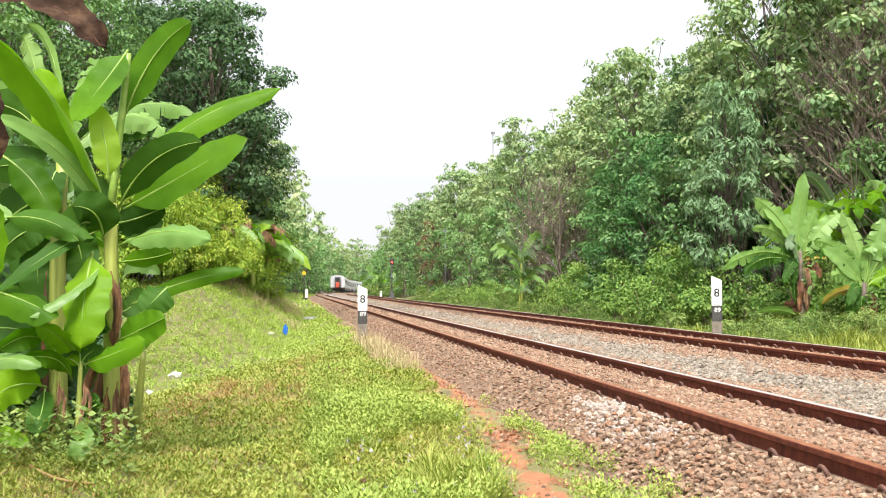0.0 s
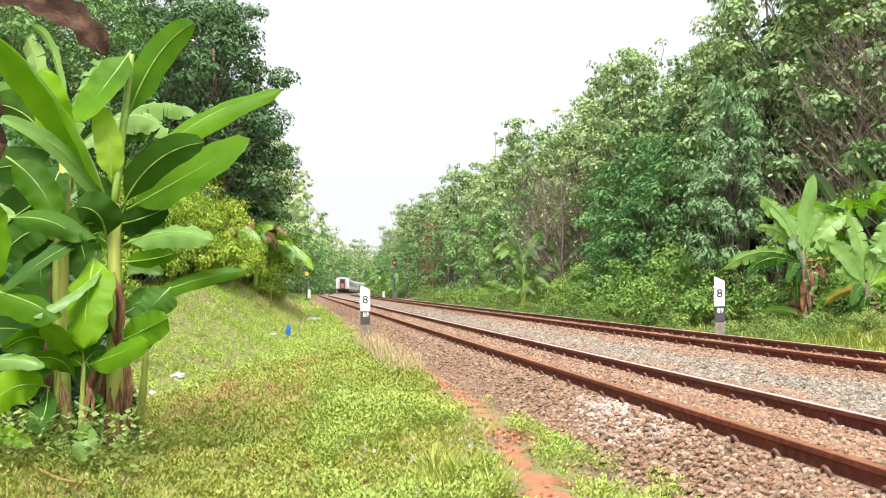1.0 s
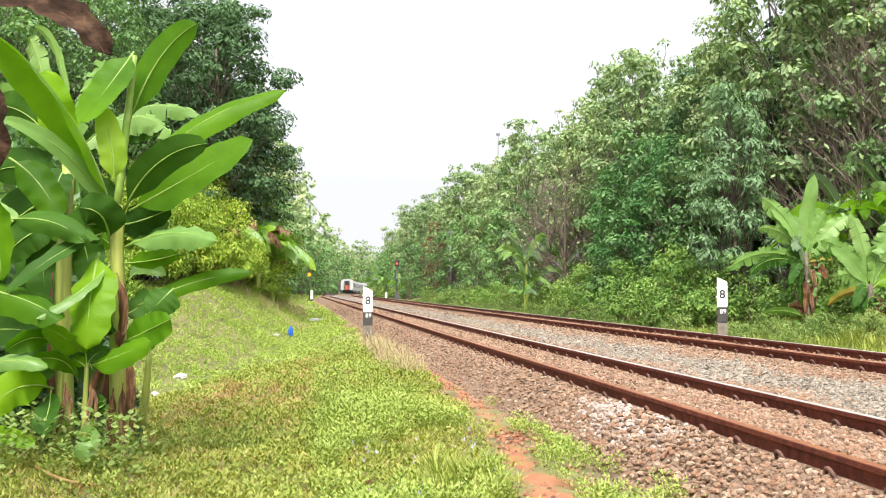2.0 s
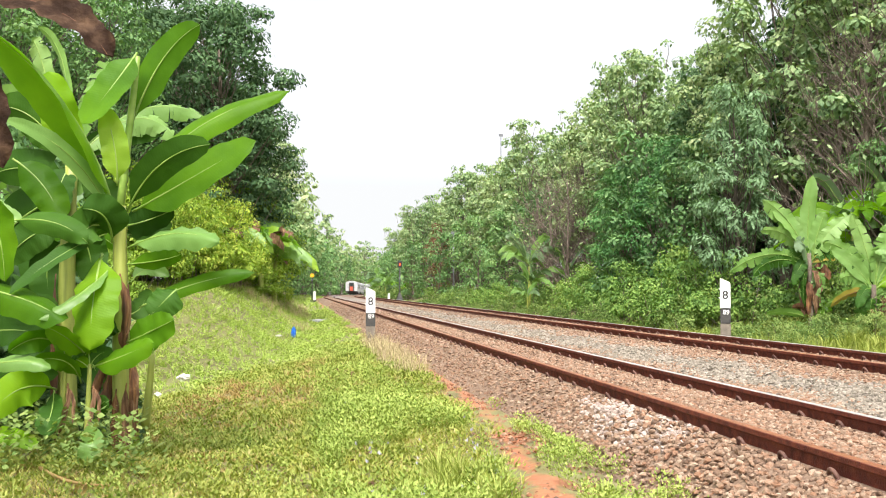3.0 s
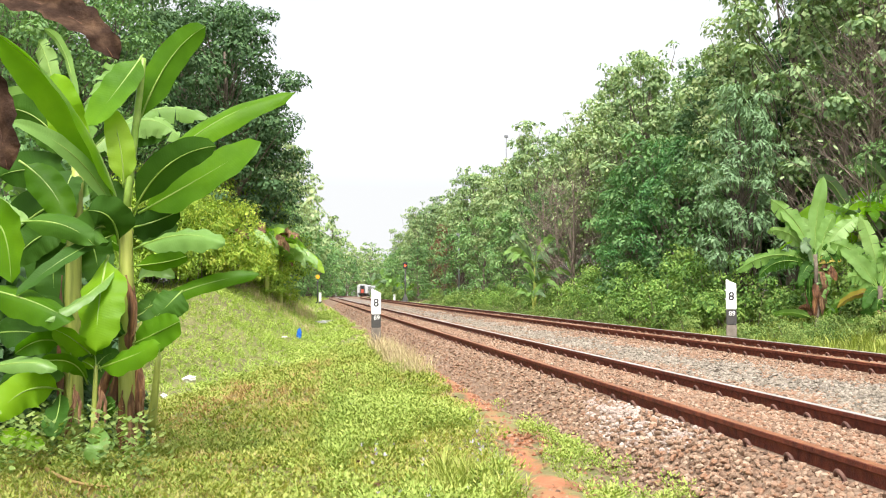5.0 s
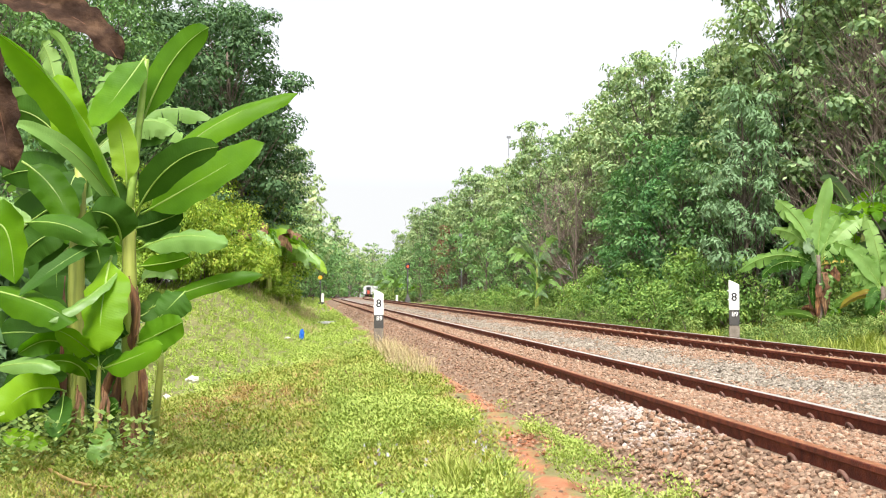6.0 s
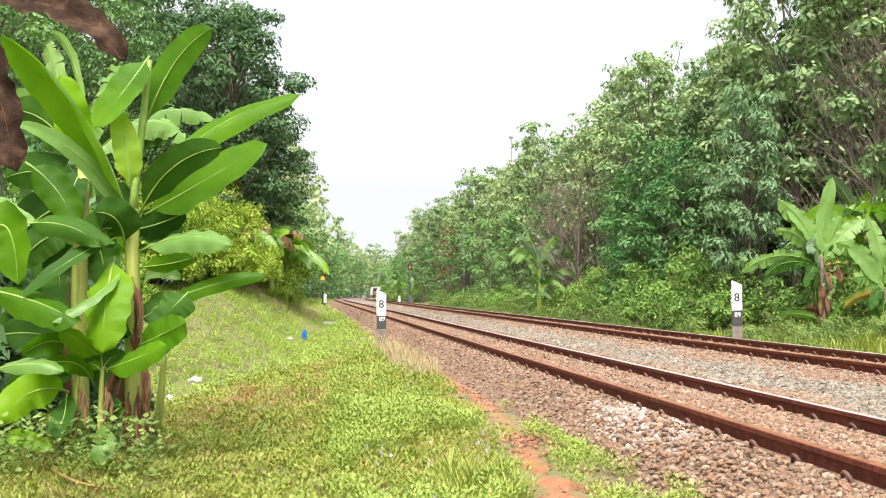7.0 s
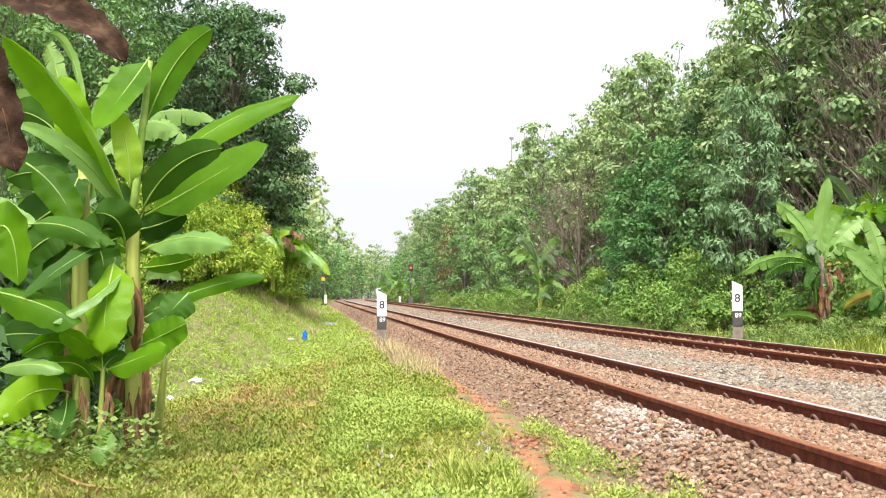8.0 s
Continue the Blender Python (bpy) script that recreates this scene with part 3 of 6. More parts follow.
# ---- train ----
def coach():
    """A white passenger coach 20 m long; its near end is at the origin, it runs along +y."""
    e = tagged(new("passenger_coach"), "white passenger coach with grey window band, running away", "train coach", group="coaches of the train")
    w, h, n = 1.45, 3.55, 14
    a = np.linspace(0, np.pi, n)
    arch = [(-w, 1.05), (-w, 2.9)] + [(-w * math.cos(t), 2.95 + (h - 2.95) * math.sin(t) ** 0.8) for t in a[1:-1]] + [(w, 2.9), (w, 1.05)]
    ys = [0.25, 0.3, 20.1, 20.15]
    p = np.asarray(arch)
    ins = np.array([0.96, 1.0, 1.0, 0.96])
    v = np.stack([np.stack([p[:, 0] * s, np.full(len(p), y), 1.05 + (p[:, 1] - 1.05) * (0.985 if s < 1 else 1)], -1) for s, y in zip(ins, ys)])
    k = len(p)
    i, j = np.meshgrid(np.arange(3), np.arange(k), indexing="ij")
    q = (j + 1) % k
    f = np.stack([i * k + j, i * k + q, (i + 1) * k + q, (i + 1) * k + j], -1).reshape(-1, 4)
    part("body", [(v.reshape(-1, 3), f), (v[0], np.arange(k)[None]), (v[3], np.arange(k)[None, ::-1])], M["coach"], e, "white body")
    for s in (-1, 1):
        part("window_band", box(s * (w + 0.004) - 0.012, s * (w + 0.004) + 0.012, 1.2, 19.2, 1.75, 2.7), M["coach_grey"], e, "grey window band")
        for m in range(9):
            part("window", box(s * (w + 0.02) - 0.012, s * (w + 0.02) + 0.012, 1.8 + 1.95 * m, 3.0 + 1.95 * m, 1.85, 2.6), M["glass"], e)
        part("skirt", box(s * 1.38 - 0.05, s * 1.38 + 0.05, 4.2, 16.2, 0.55, 1.04), M["coach_grey"], e)
    part("gangway", box(-0.62, 0.62, -0.05, 0.28, 1.0, 3.15, 0.05), M["dark_grey"], e, "dark gangway bellows")
    part("end_door", box(-0.36, 0.36, -0.09, -0.045, 1.1, 2.15, 0.01), M["orange"], e, "orange lower end door")
    part("door_window", box(-0.3, 0.3, -0.09, -0.045, 2.25, 2.95, 0.01), M["glass"], e)
    part("coupler", [tube([(0, 0.3, 0.8), (0, -0.35, 0.8)], 0.14, 8)], M["dark_grey"], e)
    part("underframe", box(-1.25, 1.25, 0.3, 20.1, 0.85, 1.05, 0.03), M["dark_grey"], e)
    for s in (-0.8, 0.8):
        part("end_ladder", box(s - 0.03, s + 0.03, 0.15, 0.2, 1.1, 2.8), M["coach_grey"], e)
    for y in (3.0, 17.2):
        part("bogie_frame", box(-1.1, 1.1, y - 1.6, y + 1.6, 0.42, 0.78, 0.05), M["dark_grey"], e)
        for d in (-1.1, 1.1):
            part("wheelset", [tube([(-0.62, y + d, 0.4), (-0.5, y + d, 0.4)], 0.4, 16), tube([(0.5, y + d, 0.4), (0.62, y + d, 0.4)], 0.4, 16), tube([(-0.6, y + d, 0.4), (0.6, y + d, 0.4)], 0.08, 8)], M["dark_grey"], e)
    return e


first = coach()
coaches = [first] + [copy_thing(first, Matrix.Identity(4)) for _ in range(5)]


def on_line(y):
    """A coach's pose with its near end at y on the left-hand track."""
    yb = y + 20.0
    x0, x1 = 3.67 + float(bend(y)), 3.67 + float(bend(yb))
    z0, z1 = float(fall(y)), float(fall(yb))
    return pose(x0, y, z0, math.degrees(math.atan2(z1 - z0, 20)), 0, -math.degrees(math.atan2(x1 - x0, 20)))


# ---- trees and shrubs ----
def limb(rng, a, b, r0, r1, wob=0.15, n=4, sides=3):
    t = np.linspace(0, 1, n)[:, None]
    p = np.asarray(a) * (1 - t) + np.asarray(b) * t
    p[1:-1] += rng.normal(scale=wob, size=(n - 2, 3))
    return tube(p, np.linspace(r0, r1, n), sides, False)


def tree(name, label, seed, h, spread, crown_from, leaf, leaf_mat, clumps, per, clump_r, bark="bark", flat=0.75, slim=0.5, droop=0.5, trunk=0.16, bare=0, taper=0.35, peak=0.7, shoots=0):
    """A tapered trunk, limbs and a crown of leaf clumps at the limbs' ends."""
    rng = np.random.default_rng(seed)
    e = tagged(new(name), label, "tree")
    wood = []
    top = np.array([rng.normal(scale=0.3), rng.normal(scale=0.3), h * 0.9])
    n = 8
    t = np.linspace(0, 1, n)
    spine = np.stack([top[0] * t + rng.normal(scale=0.12, size=n) * t, top[1] * t + rng.normal(scale=0.12, size=n) * t, -0.4 + (top[2] + 0.4) * t], -1)
    wood.append(tube(spine, trunk * (1 - 0.82 * t) + 0.01, 6))
    cs, rs = [], []
    for k in range(clumps):
        f = crown_from + (1 - crown_from) * ((k + rng.uniform(0, 1)) / clumps)
        ang = k * 2.4 + rng.uniform(-0.5, 0.5)
        wide = spread * (1 - taper * abs(2 * (f - crown_from) / (1 - crown_from) - peak) ** 1.5) * rng.uniform(0.45, 1.0)
        c = np.array([math.cos(ang) * wide, math.sin(ang) * wide, h * f + rng.normal(scale=0.3)])
        s = max(0.1, f - 0.16 - 0.12 * rng.uniform())
        i = min(int(s / 0.9 * (n - 1)), n - 2)
        wood.append(limb(rng, spine[i], c, trunk * 0.32 * (1.2 - f) + 0.012, 0.012))
        cs.append(c)
        rs.append(clump_r * rng.uniform(0.65, 1.25))
        for _ in range(bare):
            d = rng.normal(size=3) * np.array([1, 1, 0.5])
            wood.append(limb(rng, c * 0.6 + spine[i] * 0.4, c + d * clump_r, 0.018, 0.006, 0.08, 4, 3))
    tufts = []
    for k in range(shoots):
        ang, far = rng.uniform(0, 6.28), spread * rng.uniform(0.1, 0.8)
        foot = np.array([math.cos(ang) * far, math.sin(ang) * far, h * rng.uniform(0.85, 0.95)])
        tip = foot + np.array([rng.normal(scale=0.25), rng.normal(scale=0.25), rng.uniform(0.7, 1.6)])
        wood.append(limb(rng, foot, tip, 0.025, 0.012, 0.05))
        tufts.append(tip)
    part("trunk", wood, M[bark], e, smooth=True)
    if per:
        crown = [leaf_cloud(rng, np.array(cs), np.array(rs), per, leaf, flat, droop, slim)]
        if shoots:
            crown.append(leaf_cloud(rng, np.array(tufts), np.full(shoots, 0.34), 16, leaf * 1.05, 0.8, 1.2, slim))
        part("crown", crown, M[leaf_mat], e)
    return e


def shrub(name, label, seed, h, spread, leaf, leaf_mat, clumps, per, clump_r, slim=0.4, droop=0.6):
    rng = np.random.default_rng(seed)
    e = tagged(new(name), label, "shrub")
    wood, cs, rs = [], [], []
    for k in range(clumps):
        ang, d = rng.uniform(0, 2 * np.pi), spread * math.sqrt(rng.uniform(0, 1))
        z = h * (1 - 0.55 * (d / spread) ** 2) * rng.uniform(0.35, 1.0)
        c = np.array([math.cos(ang) * d, math.sin(ang) * d, z])
        cs.append(c)
        rs.append(clump_r * rng.uniform(0.7, 1.3))
        if k < 5:
            part("stem", [limb(rng, (c[0] * 0.35, c[1] * 0.35, -0.25), c, 0.025, 0.008, 0.06, 4, 4)], M["twig"], e)
    part("foliage", [leaf_cloud(rng, np.array(cs), np.array(rs), per, leaf, 0.8, droop, slim)], M[leaf_mat], e)
    return e


def put(proto, used, x, y, scale=1.0, turn=0.0, sz=None, sink=0.0):
    """The first call sets the model itself, the later ones copies of it; far off stand plants with fewer, larger leaves."""
    if y > 62 and proto.name in coarse:
        proto = coarse[proto.name]
    elif y > 150 and proto.name in sparse:
        proto = sparse[proto.name]
    m = Matrix.Translation((x, y, float(ground_z(x, y)) - sink)) @ Matrix.Rotation(turn, 4, "Z") @ Matrix.Diagonal((scale, scale, sz or scale, 1))
    if proto.name in used:
        return copy_thing_scaled(proto, m)
    used.add(proto.name)
    proto.matrix_basis = m
    return proto


def copy_thing_scaled(ob, m):
    c = copy_thing(ob, Matrix.Identity(4))
    c.matrix_basis = m
    return c


used = set()
R, R2 = random.Random(11), random.Random(12)
teaks = [tree("teak_tree", "tall teak tree with large yellow-green leaves", 20 + k, 12, 2.6, 0.30, 0.22, "teak", 50, 150, 0.74, slim=0.6, droop=0.9, trunk=0.17, flat=0.65, shoots=6) for k in range(3)]
far_teaks = [tree("teak_tree", "distant teak tree with yellow-green leaves", 30 + k, 12, 2.6, 0.25, 0.28, "teak", 42, 100, 0.78, slim=0.62, droop=0.8, trunk=0.17, flat=0.65, shoots=5) for k in range(2)]
far_mids = [tree("broadleaf_tree", "distant bushy green broadleaf tree", 35 + k, 8, 2.8, 0.06, 0.31, "mid", 42, 58, 0.82, slim=0.5, trunk=0.13) for k in range(2)]
darks = [tree("broadleaf_tree", "tall dense dark green broadleaf tree", 40 + k, 13, 4.4, 0.12, 0.23, "dark", 130, 185, 0.95, taper=0.6, peak=1.05, slim=0.5, droop=0.7, flat=0.6, trunk=0.24) for k in range(2)]
mids = [tree("broadleaf_tree", "mid-height bushy green broadleaf tree", 50 + k, 8, 2.6, 0.08, 0.28, "mid", 60, 80, 0.75, slim=0.45, trunk=0.13) for k in range(2)]
greens = [tree("broadleaf_tree", "tall bright green broadleaf tree behind the banana plants", 150 + k, 11, 3.2, 0.1, 0.17, "mid", 95, 150, 0.75, slim=0.5, trunk=0.16, taper=0.5, peak=1.0) for k in range(2)]
emeralds = [tree("broadleaf_tree", "dense deep green broadleaf tree before the teak wood", 160 + k, 10, 3.2, 0.06, 0.20, "emerald", 95, 130, 0.8, slim=0.5, trunk=0.15, taper=0.5, peak=0.9) for k in range(2)]
fine = tree("slender_tree", "slender young tree with fine grey-green leaves", 60, 7.5, 1.35, 0.22, 0.22, "fine", 60, 110, 0.5, slim=0.28, trunk=0.09, droop=0.9)
bares = [tree("leafless_tree", "half leafless brown tree with tangled bare twigs", 70 + k, 10, 2.8, 0.3, 0.25, "teak", 26, 6, 0.8, bark="twig", bare=9, trunk=0.12) for k in range(2)]
lights = [shrub("cassava_shrub", "light green leafy cassava shrub with yellowing leaves", 80 + k, 2.4, 1.3, 0.135, "light", 38, 84, 0.40, slim=0.46, droop=0.8) for k in range(2)]
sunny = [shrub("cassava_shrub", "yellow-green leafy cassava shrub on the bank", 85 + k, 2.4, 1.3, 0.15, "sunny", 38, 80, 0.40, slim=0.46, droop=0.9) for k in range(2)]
weeds = [shrub("wild_shrub", "low tangled green shrub by the track", 90 + k, 1.5, 1.3, 0.125, "verge", 34, 66, 0.38) for k in range(2)]

coarse, sparse = {}, {}
for k in range(2):
    coarse[weeds[k].name] = shrub("wild_shrub", "low tangled green shrub far down the track", 190 + k, 1.5, 1.3, 0.22, "verge", 22, 30, 0.40)
    coarse[lights[k].name] = shrub("cassava_shrub", "light green leafy shrub far down the track", 180 + k, 2.4, 1.3, 0.24, "light", 26, 36, 0.42, slim=0.4, droop=0.8)
    sparse[far_teaks[k].name] = tree("teak_tree", "distant teak tree with yellow-green leaves", 130 + k, 12, 2.6, 0.25, 0.52, "teak", 34, 28, 0.85, slim=0.62, droop=0.8, trunk=0.17, flat=0.65)
    sparse[far_mids[k].name] = tree("broadleaf_tree", "distant bushy green broadleaf tree", 135 + k, 8, 2.8, 0.06, 0.5, "mid", 34, 30, 0.85, slim=0.5, trunk=0.13)

# teak wood on the far side of the tracks
for row, x0 in enumerate((16.3, 20.3)):
    y = 27 - 1.5 * row
    while y < 190:
        x = x0 + float(bend(y)) + R.uniform(-1.2, 1.2)
        s = R.uniform(0.86, 1.02) * (1.05 if y < 34 else 0.88 if y < 43 else 0.94)
        put(teaks[R.randrange(3)] if y < 62 else far_teaks[R.randrange(2)], used, x, y + R.uniform(-1, 1), s, R.uniform(0, 6.28))
        y += (3.6 if row == 0 else 4.5) * (1 + max(0, y - 60) / 120)
for x, y, s in ((15.3, 27.0, 0.8), (15.6, 24.5, 0.8), (17.0, 27, 0.85), (14.6, 46, 0.8), (14.6, 53, 0.75)):
    put(bares[R.randrange(2)], used, x, y, s, R.uniform(0, 6.28))
# undergrowth trees in front of it
for x, y, s in ((14.0, 34, 0.75), (14.2, 39, 0.85), (14.6, 44, 0.8), (14.2, 57, 0.75), (14, 66, 0.75), (13.6, 76, 0.8), (13.5, 88, 0.8),
                (13.2, 100, 0.8), (12.8, 112, 0.8), (12.7, 124, 0.85), (13.0, 136, 0.85), (13.4, 148, 0.8), (14.6, 160, 0.8), (15.5, 172, 0.85), (16.4, 184, 0.9), (15.6, 25, 0.6), (17, 23.5, 0.7)):
    put((mids if y < 70 else far_mids)[R.randrange(2)], used, x, y, s * R.uniform(0.9, 1.1), R.uniform(0, 6.28))
put(fine, used, 12.9, 28.3, 0.95, 0.4)
y = 24.8
while y < 150:
    for x0 in (10.9, 12.2, 13.4):
        if 92 < y < 119 and x0 < 13:
            continue
        p = weeds[R.randrange(2)] if x0 < 11 or R.random() < 0.5 else lights[R.randrange(2)]
        put(p, used, x0 + float(bend(y)) + R.uniform(-0.4, 0.4), y + R.uniform(-0.7, 0.7), R.uniform(0.6, 0.95) * (1 if x0 > 11 else 0.62), R.uniform(0, 6.28))
    y += 1.9 * (1 + y / 60)
# greener trees behind the banana plants, nearer than the dark wood
for x, y, s in ((-8.6, 31, 1.0), (-6.9, 35, 0.95), (-10.4, 34, 1.1), (-9.4, 28, 0.85), (-11.8, 37, 1.15)):
    put(greens[R2.randrange(2)], used, x, y, s, R2.uniform(0, 6.28))
# deep green trees before the teak wood, and dry ones among them
for x, y, s in ((13.6, 40.5, 0.60), (14.4, 36.8, 0.66), (15.2, 42.5, 0.62)):
    put(emeralds[R2.randrange(2)], used, x, y, s, R2.uniform(0, 6.28))
for x, y, s in ((16.8, 36.8, 0.72), (19.5, 33, 0.86), (21.5, 38, 0.9)):
    put(darks[R2.randrange(2)], used, x, y, s, R2.uniform(0, 6.28))
for x, y, s in ((12.9, 47.5, 0.72), (13.2, 51.5, 0.74), (13.3, 55.5, 0.7), (15.6, 25.8, 0.8)):
    put(bares[R2.randrange(2)], used, x, y, s, R2.uniform(0, 6.28))
for x, y, s in ((18.2, 26.6, 0.98), (20.6, 29.2, 1.05), (19.2, 23.6, 0.95), (17.4, 30.2, 0.92), (22.5, 26.0, 1.1)):
    put(teaks[R2.randrange(3)], used, x, y, s, R2.uniform(0, 6.28))
put(darks[1], used, -2.9, 47.0, 0.72, 2.2)
for x, y, s in ((14.2, 112, 0.88), (14.0, 122, 0.88), (14.5, 132, 0.88), (14.2, 150, 0.82)):
    put(far_teaks[R2.randrange(2)], used, x, y, s, R2.uniform(0, 6.28))
# dark wood behind the bananas
for x, y, s in ((-3.7, 45, 0.93), (-5.4, 50, 1.06), (-9.5, 40, 1.15), (-13.5, 45, 1.25), (-8, 55, 1.1), (-6.0, 60, 0.9)):
    put(darks[R.randrange(2)], used, x, y, s, R.uniform(0, 6.28))
y = 68.0
while y < 420:
    for row in range(2):
        x = -5.4 - 4.5 * row + 2.0 * float(smooth(80, 120, y)) + float(bend(y)) + R.uniform(-0.8, 0.8)
        put((far_mids if row == 0 and R.random() < 0.6 else far_teaks)[R.randrange(2)], used, x, y + R.uniform(-2, 2), R.uniform(0.85, 1.05) * (1.25 if row == 0 else 1.05) * (1.0 + 0.28 * float(smooth(90, 130, y))), R.uniform(0, 6.28))
    y += 4.6 * (1 + max(0, y - 68) / 120)
for k in range(26):
    put(far_teaks[k % 2], used, -25 + k * 5.5 + R.uniform(-2, 2), 520 + R.uniform(-20, 40), 2.1, R.uniform(0, 6.28))
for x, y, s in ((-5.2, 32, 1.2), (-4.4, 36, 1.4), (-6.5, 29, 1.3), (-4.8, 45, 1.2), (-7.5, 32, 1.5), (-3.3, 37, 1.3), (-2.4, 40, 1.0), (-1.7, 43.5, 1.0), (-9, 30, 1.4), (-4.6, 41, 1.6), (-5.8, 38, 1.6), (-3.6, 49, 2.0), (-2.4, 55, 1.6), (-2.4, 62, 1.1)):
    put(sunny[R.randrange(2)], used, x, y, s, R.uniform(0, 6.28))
for x, y, s in ((-5.5, 20, 0.6), (-7.5, 22, 0.7), (-9.5, 25, 0.8), (-6.5, 25, 0.6), (-11, 30, 0.9)):
    put(mids[R.randrange(2)], used, x, y, s, R.uniform(0, 6.28))
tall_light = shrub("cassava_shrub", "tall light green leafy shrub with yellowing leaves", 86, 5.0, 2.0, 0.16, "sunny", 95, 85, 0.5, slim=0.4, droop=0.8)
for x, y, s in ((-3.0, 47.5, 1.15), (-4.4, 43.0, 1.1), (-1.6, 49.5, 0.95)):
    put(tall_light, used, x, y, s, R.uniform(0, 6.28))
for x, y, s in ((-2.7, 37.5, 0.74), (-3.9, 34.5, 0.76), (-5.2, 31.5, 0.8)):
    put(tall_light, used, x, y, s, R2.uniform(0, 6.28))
# leafy shrubs along the far verge
for x, y, s in ((11.6, 31.0, 0.95), (12.1, 29.4, 1.0), (12.6, 27.8, 0.95), (12.4, 43.5, 1.0), (12.2, 36.2, 1.0), (13.2, 33.0, 1.1), (12.5, 40.0, 0.9), (13.9, 24.6, 0.8), (14.4, 22.8, 0.8)):
    put(lights[R.randrange(2)], used, x, y, s, R.uniform(0, 6.28))
# dense dark growth behind the near banana plants
thick = shrub("undergrowth_shrub", "dense dark undergrowth behind the banana plants", 97, 1.5, 1.1, 0.19, "dark", 40, 60, 0.4)
for x, y, s in ((-2.35, 10.4, 0.45), (-3.2, 10.4, 0.9), (-3.6, 11.3, 1.2), (-4.2, 10.9, 1.7), (-2.9, 10.6, 0.8), (-3.8, 11.5, 1.0), (-2.4, 11.2, 0.6), (-4.8, 12.8, 1.2), (-3.4, 13.2, 1.0), (-5.8, 14.5, 1.4), (-4.5, 15.6, 1.3), (-3.2, 9.9, 0.7), (-2.0, 10.2, 0.45), (-4.2, 10.4, 0.9), (-6.5, 17, 1.7), (-5, 18, 1.6), (-7.8, 20, 1.8)):
    put(thick, used, x, y, s, R.uniform(0, 6.28))
# small weeds at the feet of the bananas across the tracks
for x, y, s in ((11.2, 21.6, 0.4), (12.0, 22.0, 0.45), (12.9, 21.4, 0.5), (13.6, 21.9, 0.5), (11.6, 22.9, 0.45), (12.7, 22.9, 0.5), (13.2, 20.3, 0.5), (14.2, 20.8, 0.55), (10.9, 23.6, 0.4), (13.9, 23.6, 0.55)):
    put(weeds[R.randrange(2)], used, x, y, s, R.uniform(0, 6.28))
# growth that closes the view low between the trunks, and crowds the far line
for x, y, s in ((17.2, 26, 0.8), (18.5, 30, 0.9), (19.5, 23.5, 0.9), (21, 27, 1.0), (18.8, 34, 0.9), (21.5, 32, 1.0), (17.6, 22.0, 0.8), (19.5, 38, 0.9), (16.6, 29, 0.6), (23, 36, 1.0), (24, 24, 1.0), (22, 44.5, 1.0), (24.5, 49, 1.0), (26.5, 53, 1.1), (22.5, 41, 0.9), (21.5, 48, 1.0)):
    put(far_mids[R.randrange(2)], used, x, y, s, R.uniform(0, 6.28))
for k in range(8):
    y = 136 + 9.0 * k
    put(far_mids[k % 2], used, 11.6 + float(bend(y)) + 0.3 * (k % 3), y, 0.62 + 0.05 * (k % 4), R.uniform(0, 6.28))
    put(weeds[k % 2], used, 10.4 + float(bend(y)), y + 3, 0.9, R.uniform(0, 6.28))
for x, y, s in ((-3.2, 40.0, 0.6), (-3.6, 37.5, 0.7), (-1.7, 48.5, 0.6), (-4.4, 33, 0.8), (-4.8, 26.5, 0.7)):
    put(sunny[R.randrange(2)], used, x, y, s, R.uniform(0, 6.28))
withered = tree("withered_tree", "slim tree with withered red-brown leaves", 66, 7.5, 1.3, 0.25, 0.24, "redleaf", 26, 45, 0.55, slim=0.5, trunk=0.08, droop=0.9)
put(withered, used, 12.9, 92, 0.95, 0.2)
put(far_mids[0], used, 15.5, 70, 0.9, 1.0)
put(far_mids[1], used, 16.5, 84, 0.9, 2.0)
put(far_mids[0], used, 16.0, 97, 0.9, 3.0)
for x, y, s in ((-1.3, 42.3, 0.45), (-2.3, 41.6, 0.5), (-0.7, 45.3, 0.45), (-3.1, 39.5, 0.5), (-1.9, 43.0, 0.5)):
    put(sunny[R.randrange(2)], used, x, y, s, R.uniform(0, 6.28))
# growth crowding the far track just past the signal
for x, y, s in ((10.5, 121, 1.2), (10.9, 125, 1.5), (10.6, 129, 1.4), (11.3, 118, 1.3), (11.0, 133, 1.6), (11.6, 122, 1.8), (11.6, 114, 0.9)):
    put(weeds[R.randrange(2)], used, x, y, s, R.uniform(0, 6.28))
for x, y, s in ((12.4, 127, 0.6), (12.2, 133, 0.62), (12.8, 121, 0.6)):
    put(far_mids[R.randrange(2)], used, x, y, s, R.uniform(0, 6.28))


# ---- banana plants ----
M["banana_light"] = material("banana_leaf_young", [(0.13, 0.25, 0.045), (0.19, 0.34, 0.08), (0.28, 0.42, 0.14)], 2.0, 0.4, big=0.3, big_scale=1.2,
                             through_light=0.4, objrand=0.5, bump=0.5, bump_scale=10, veins=0.03)


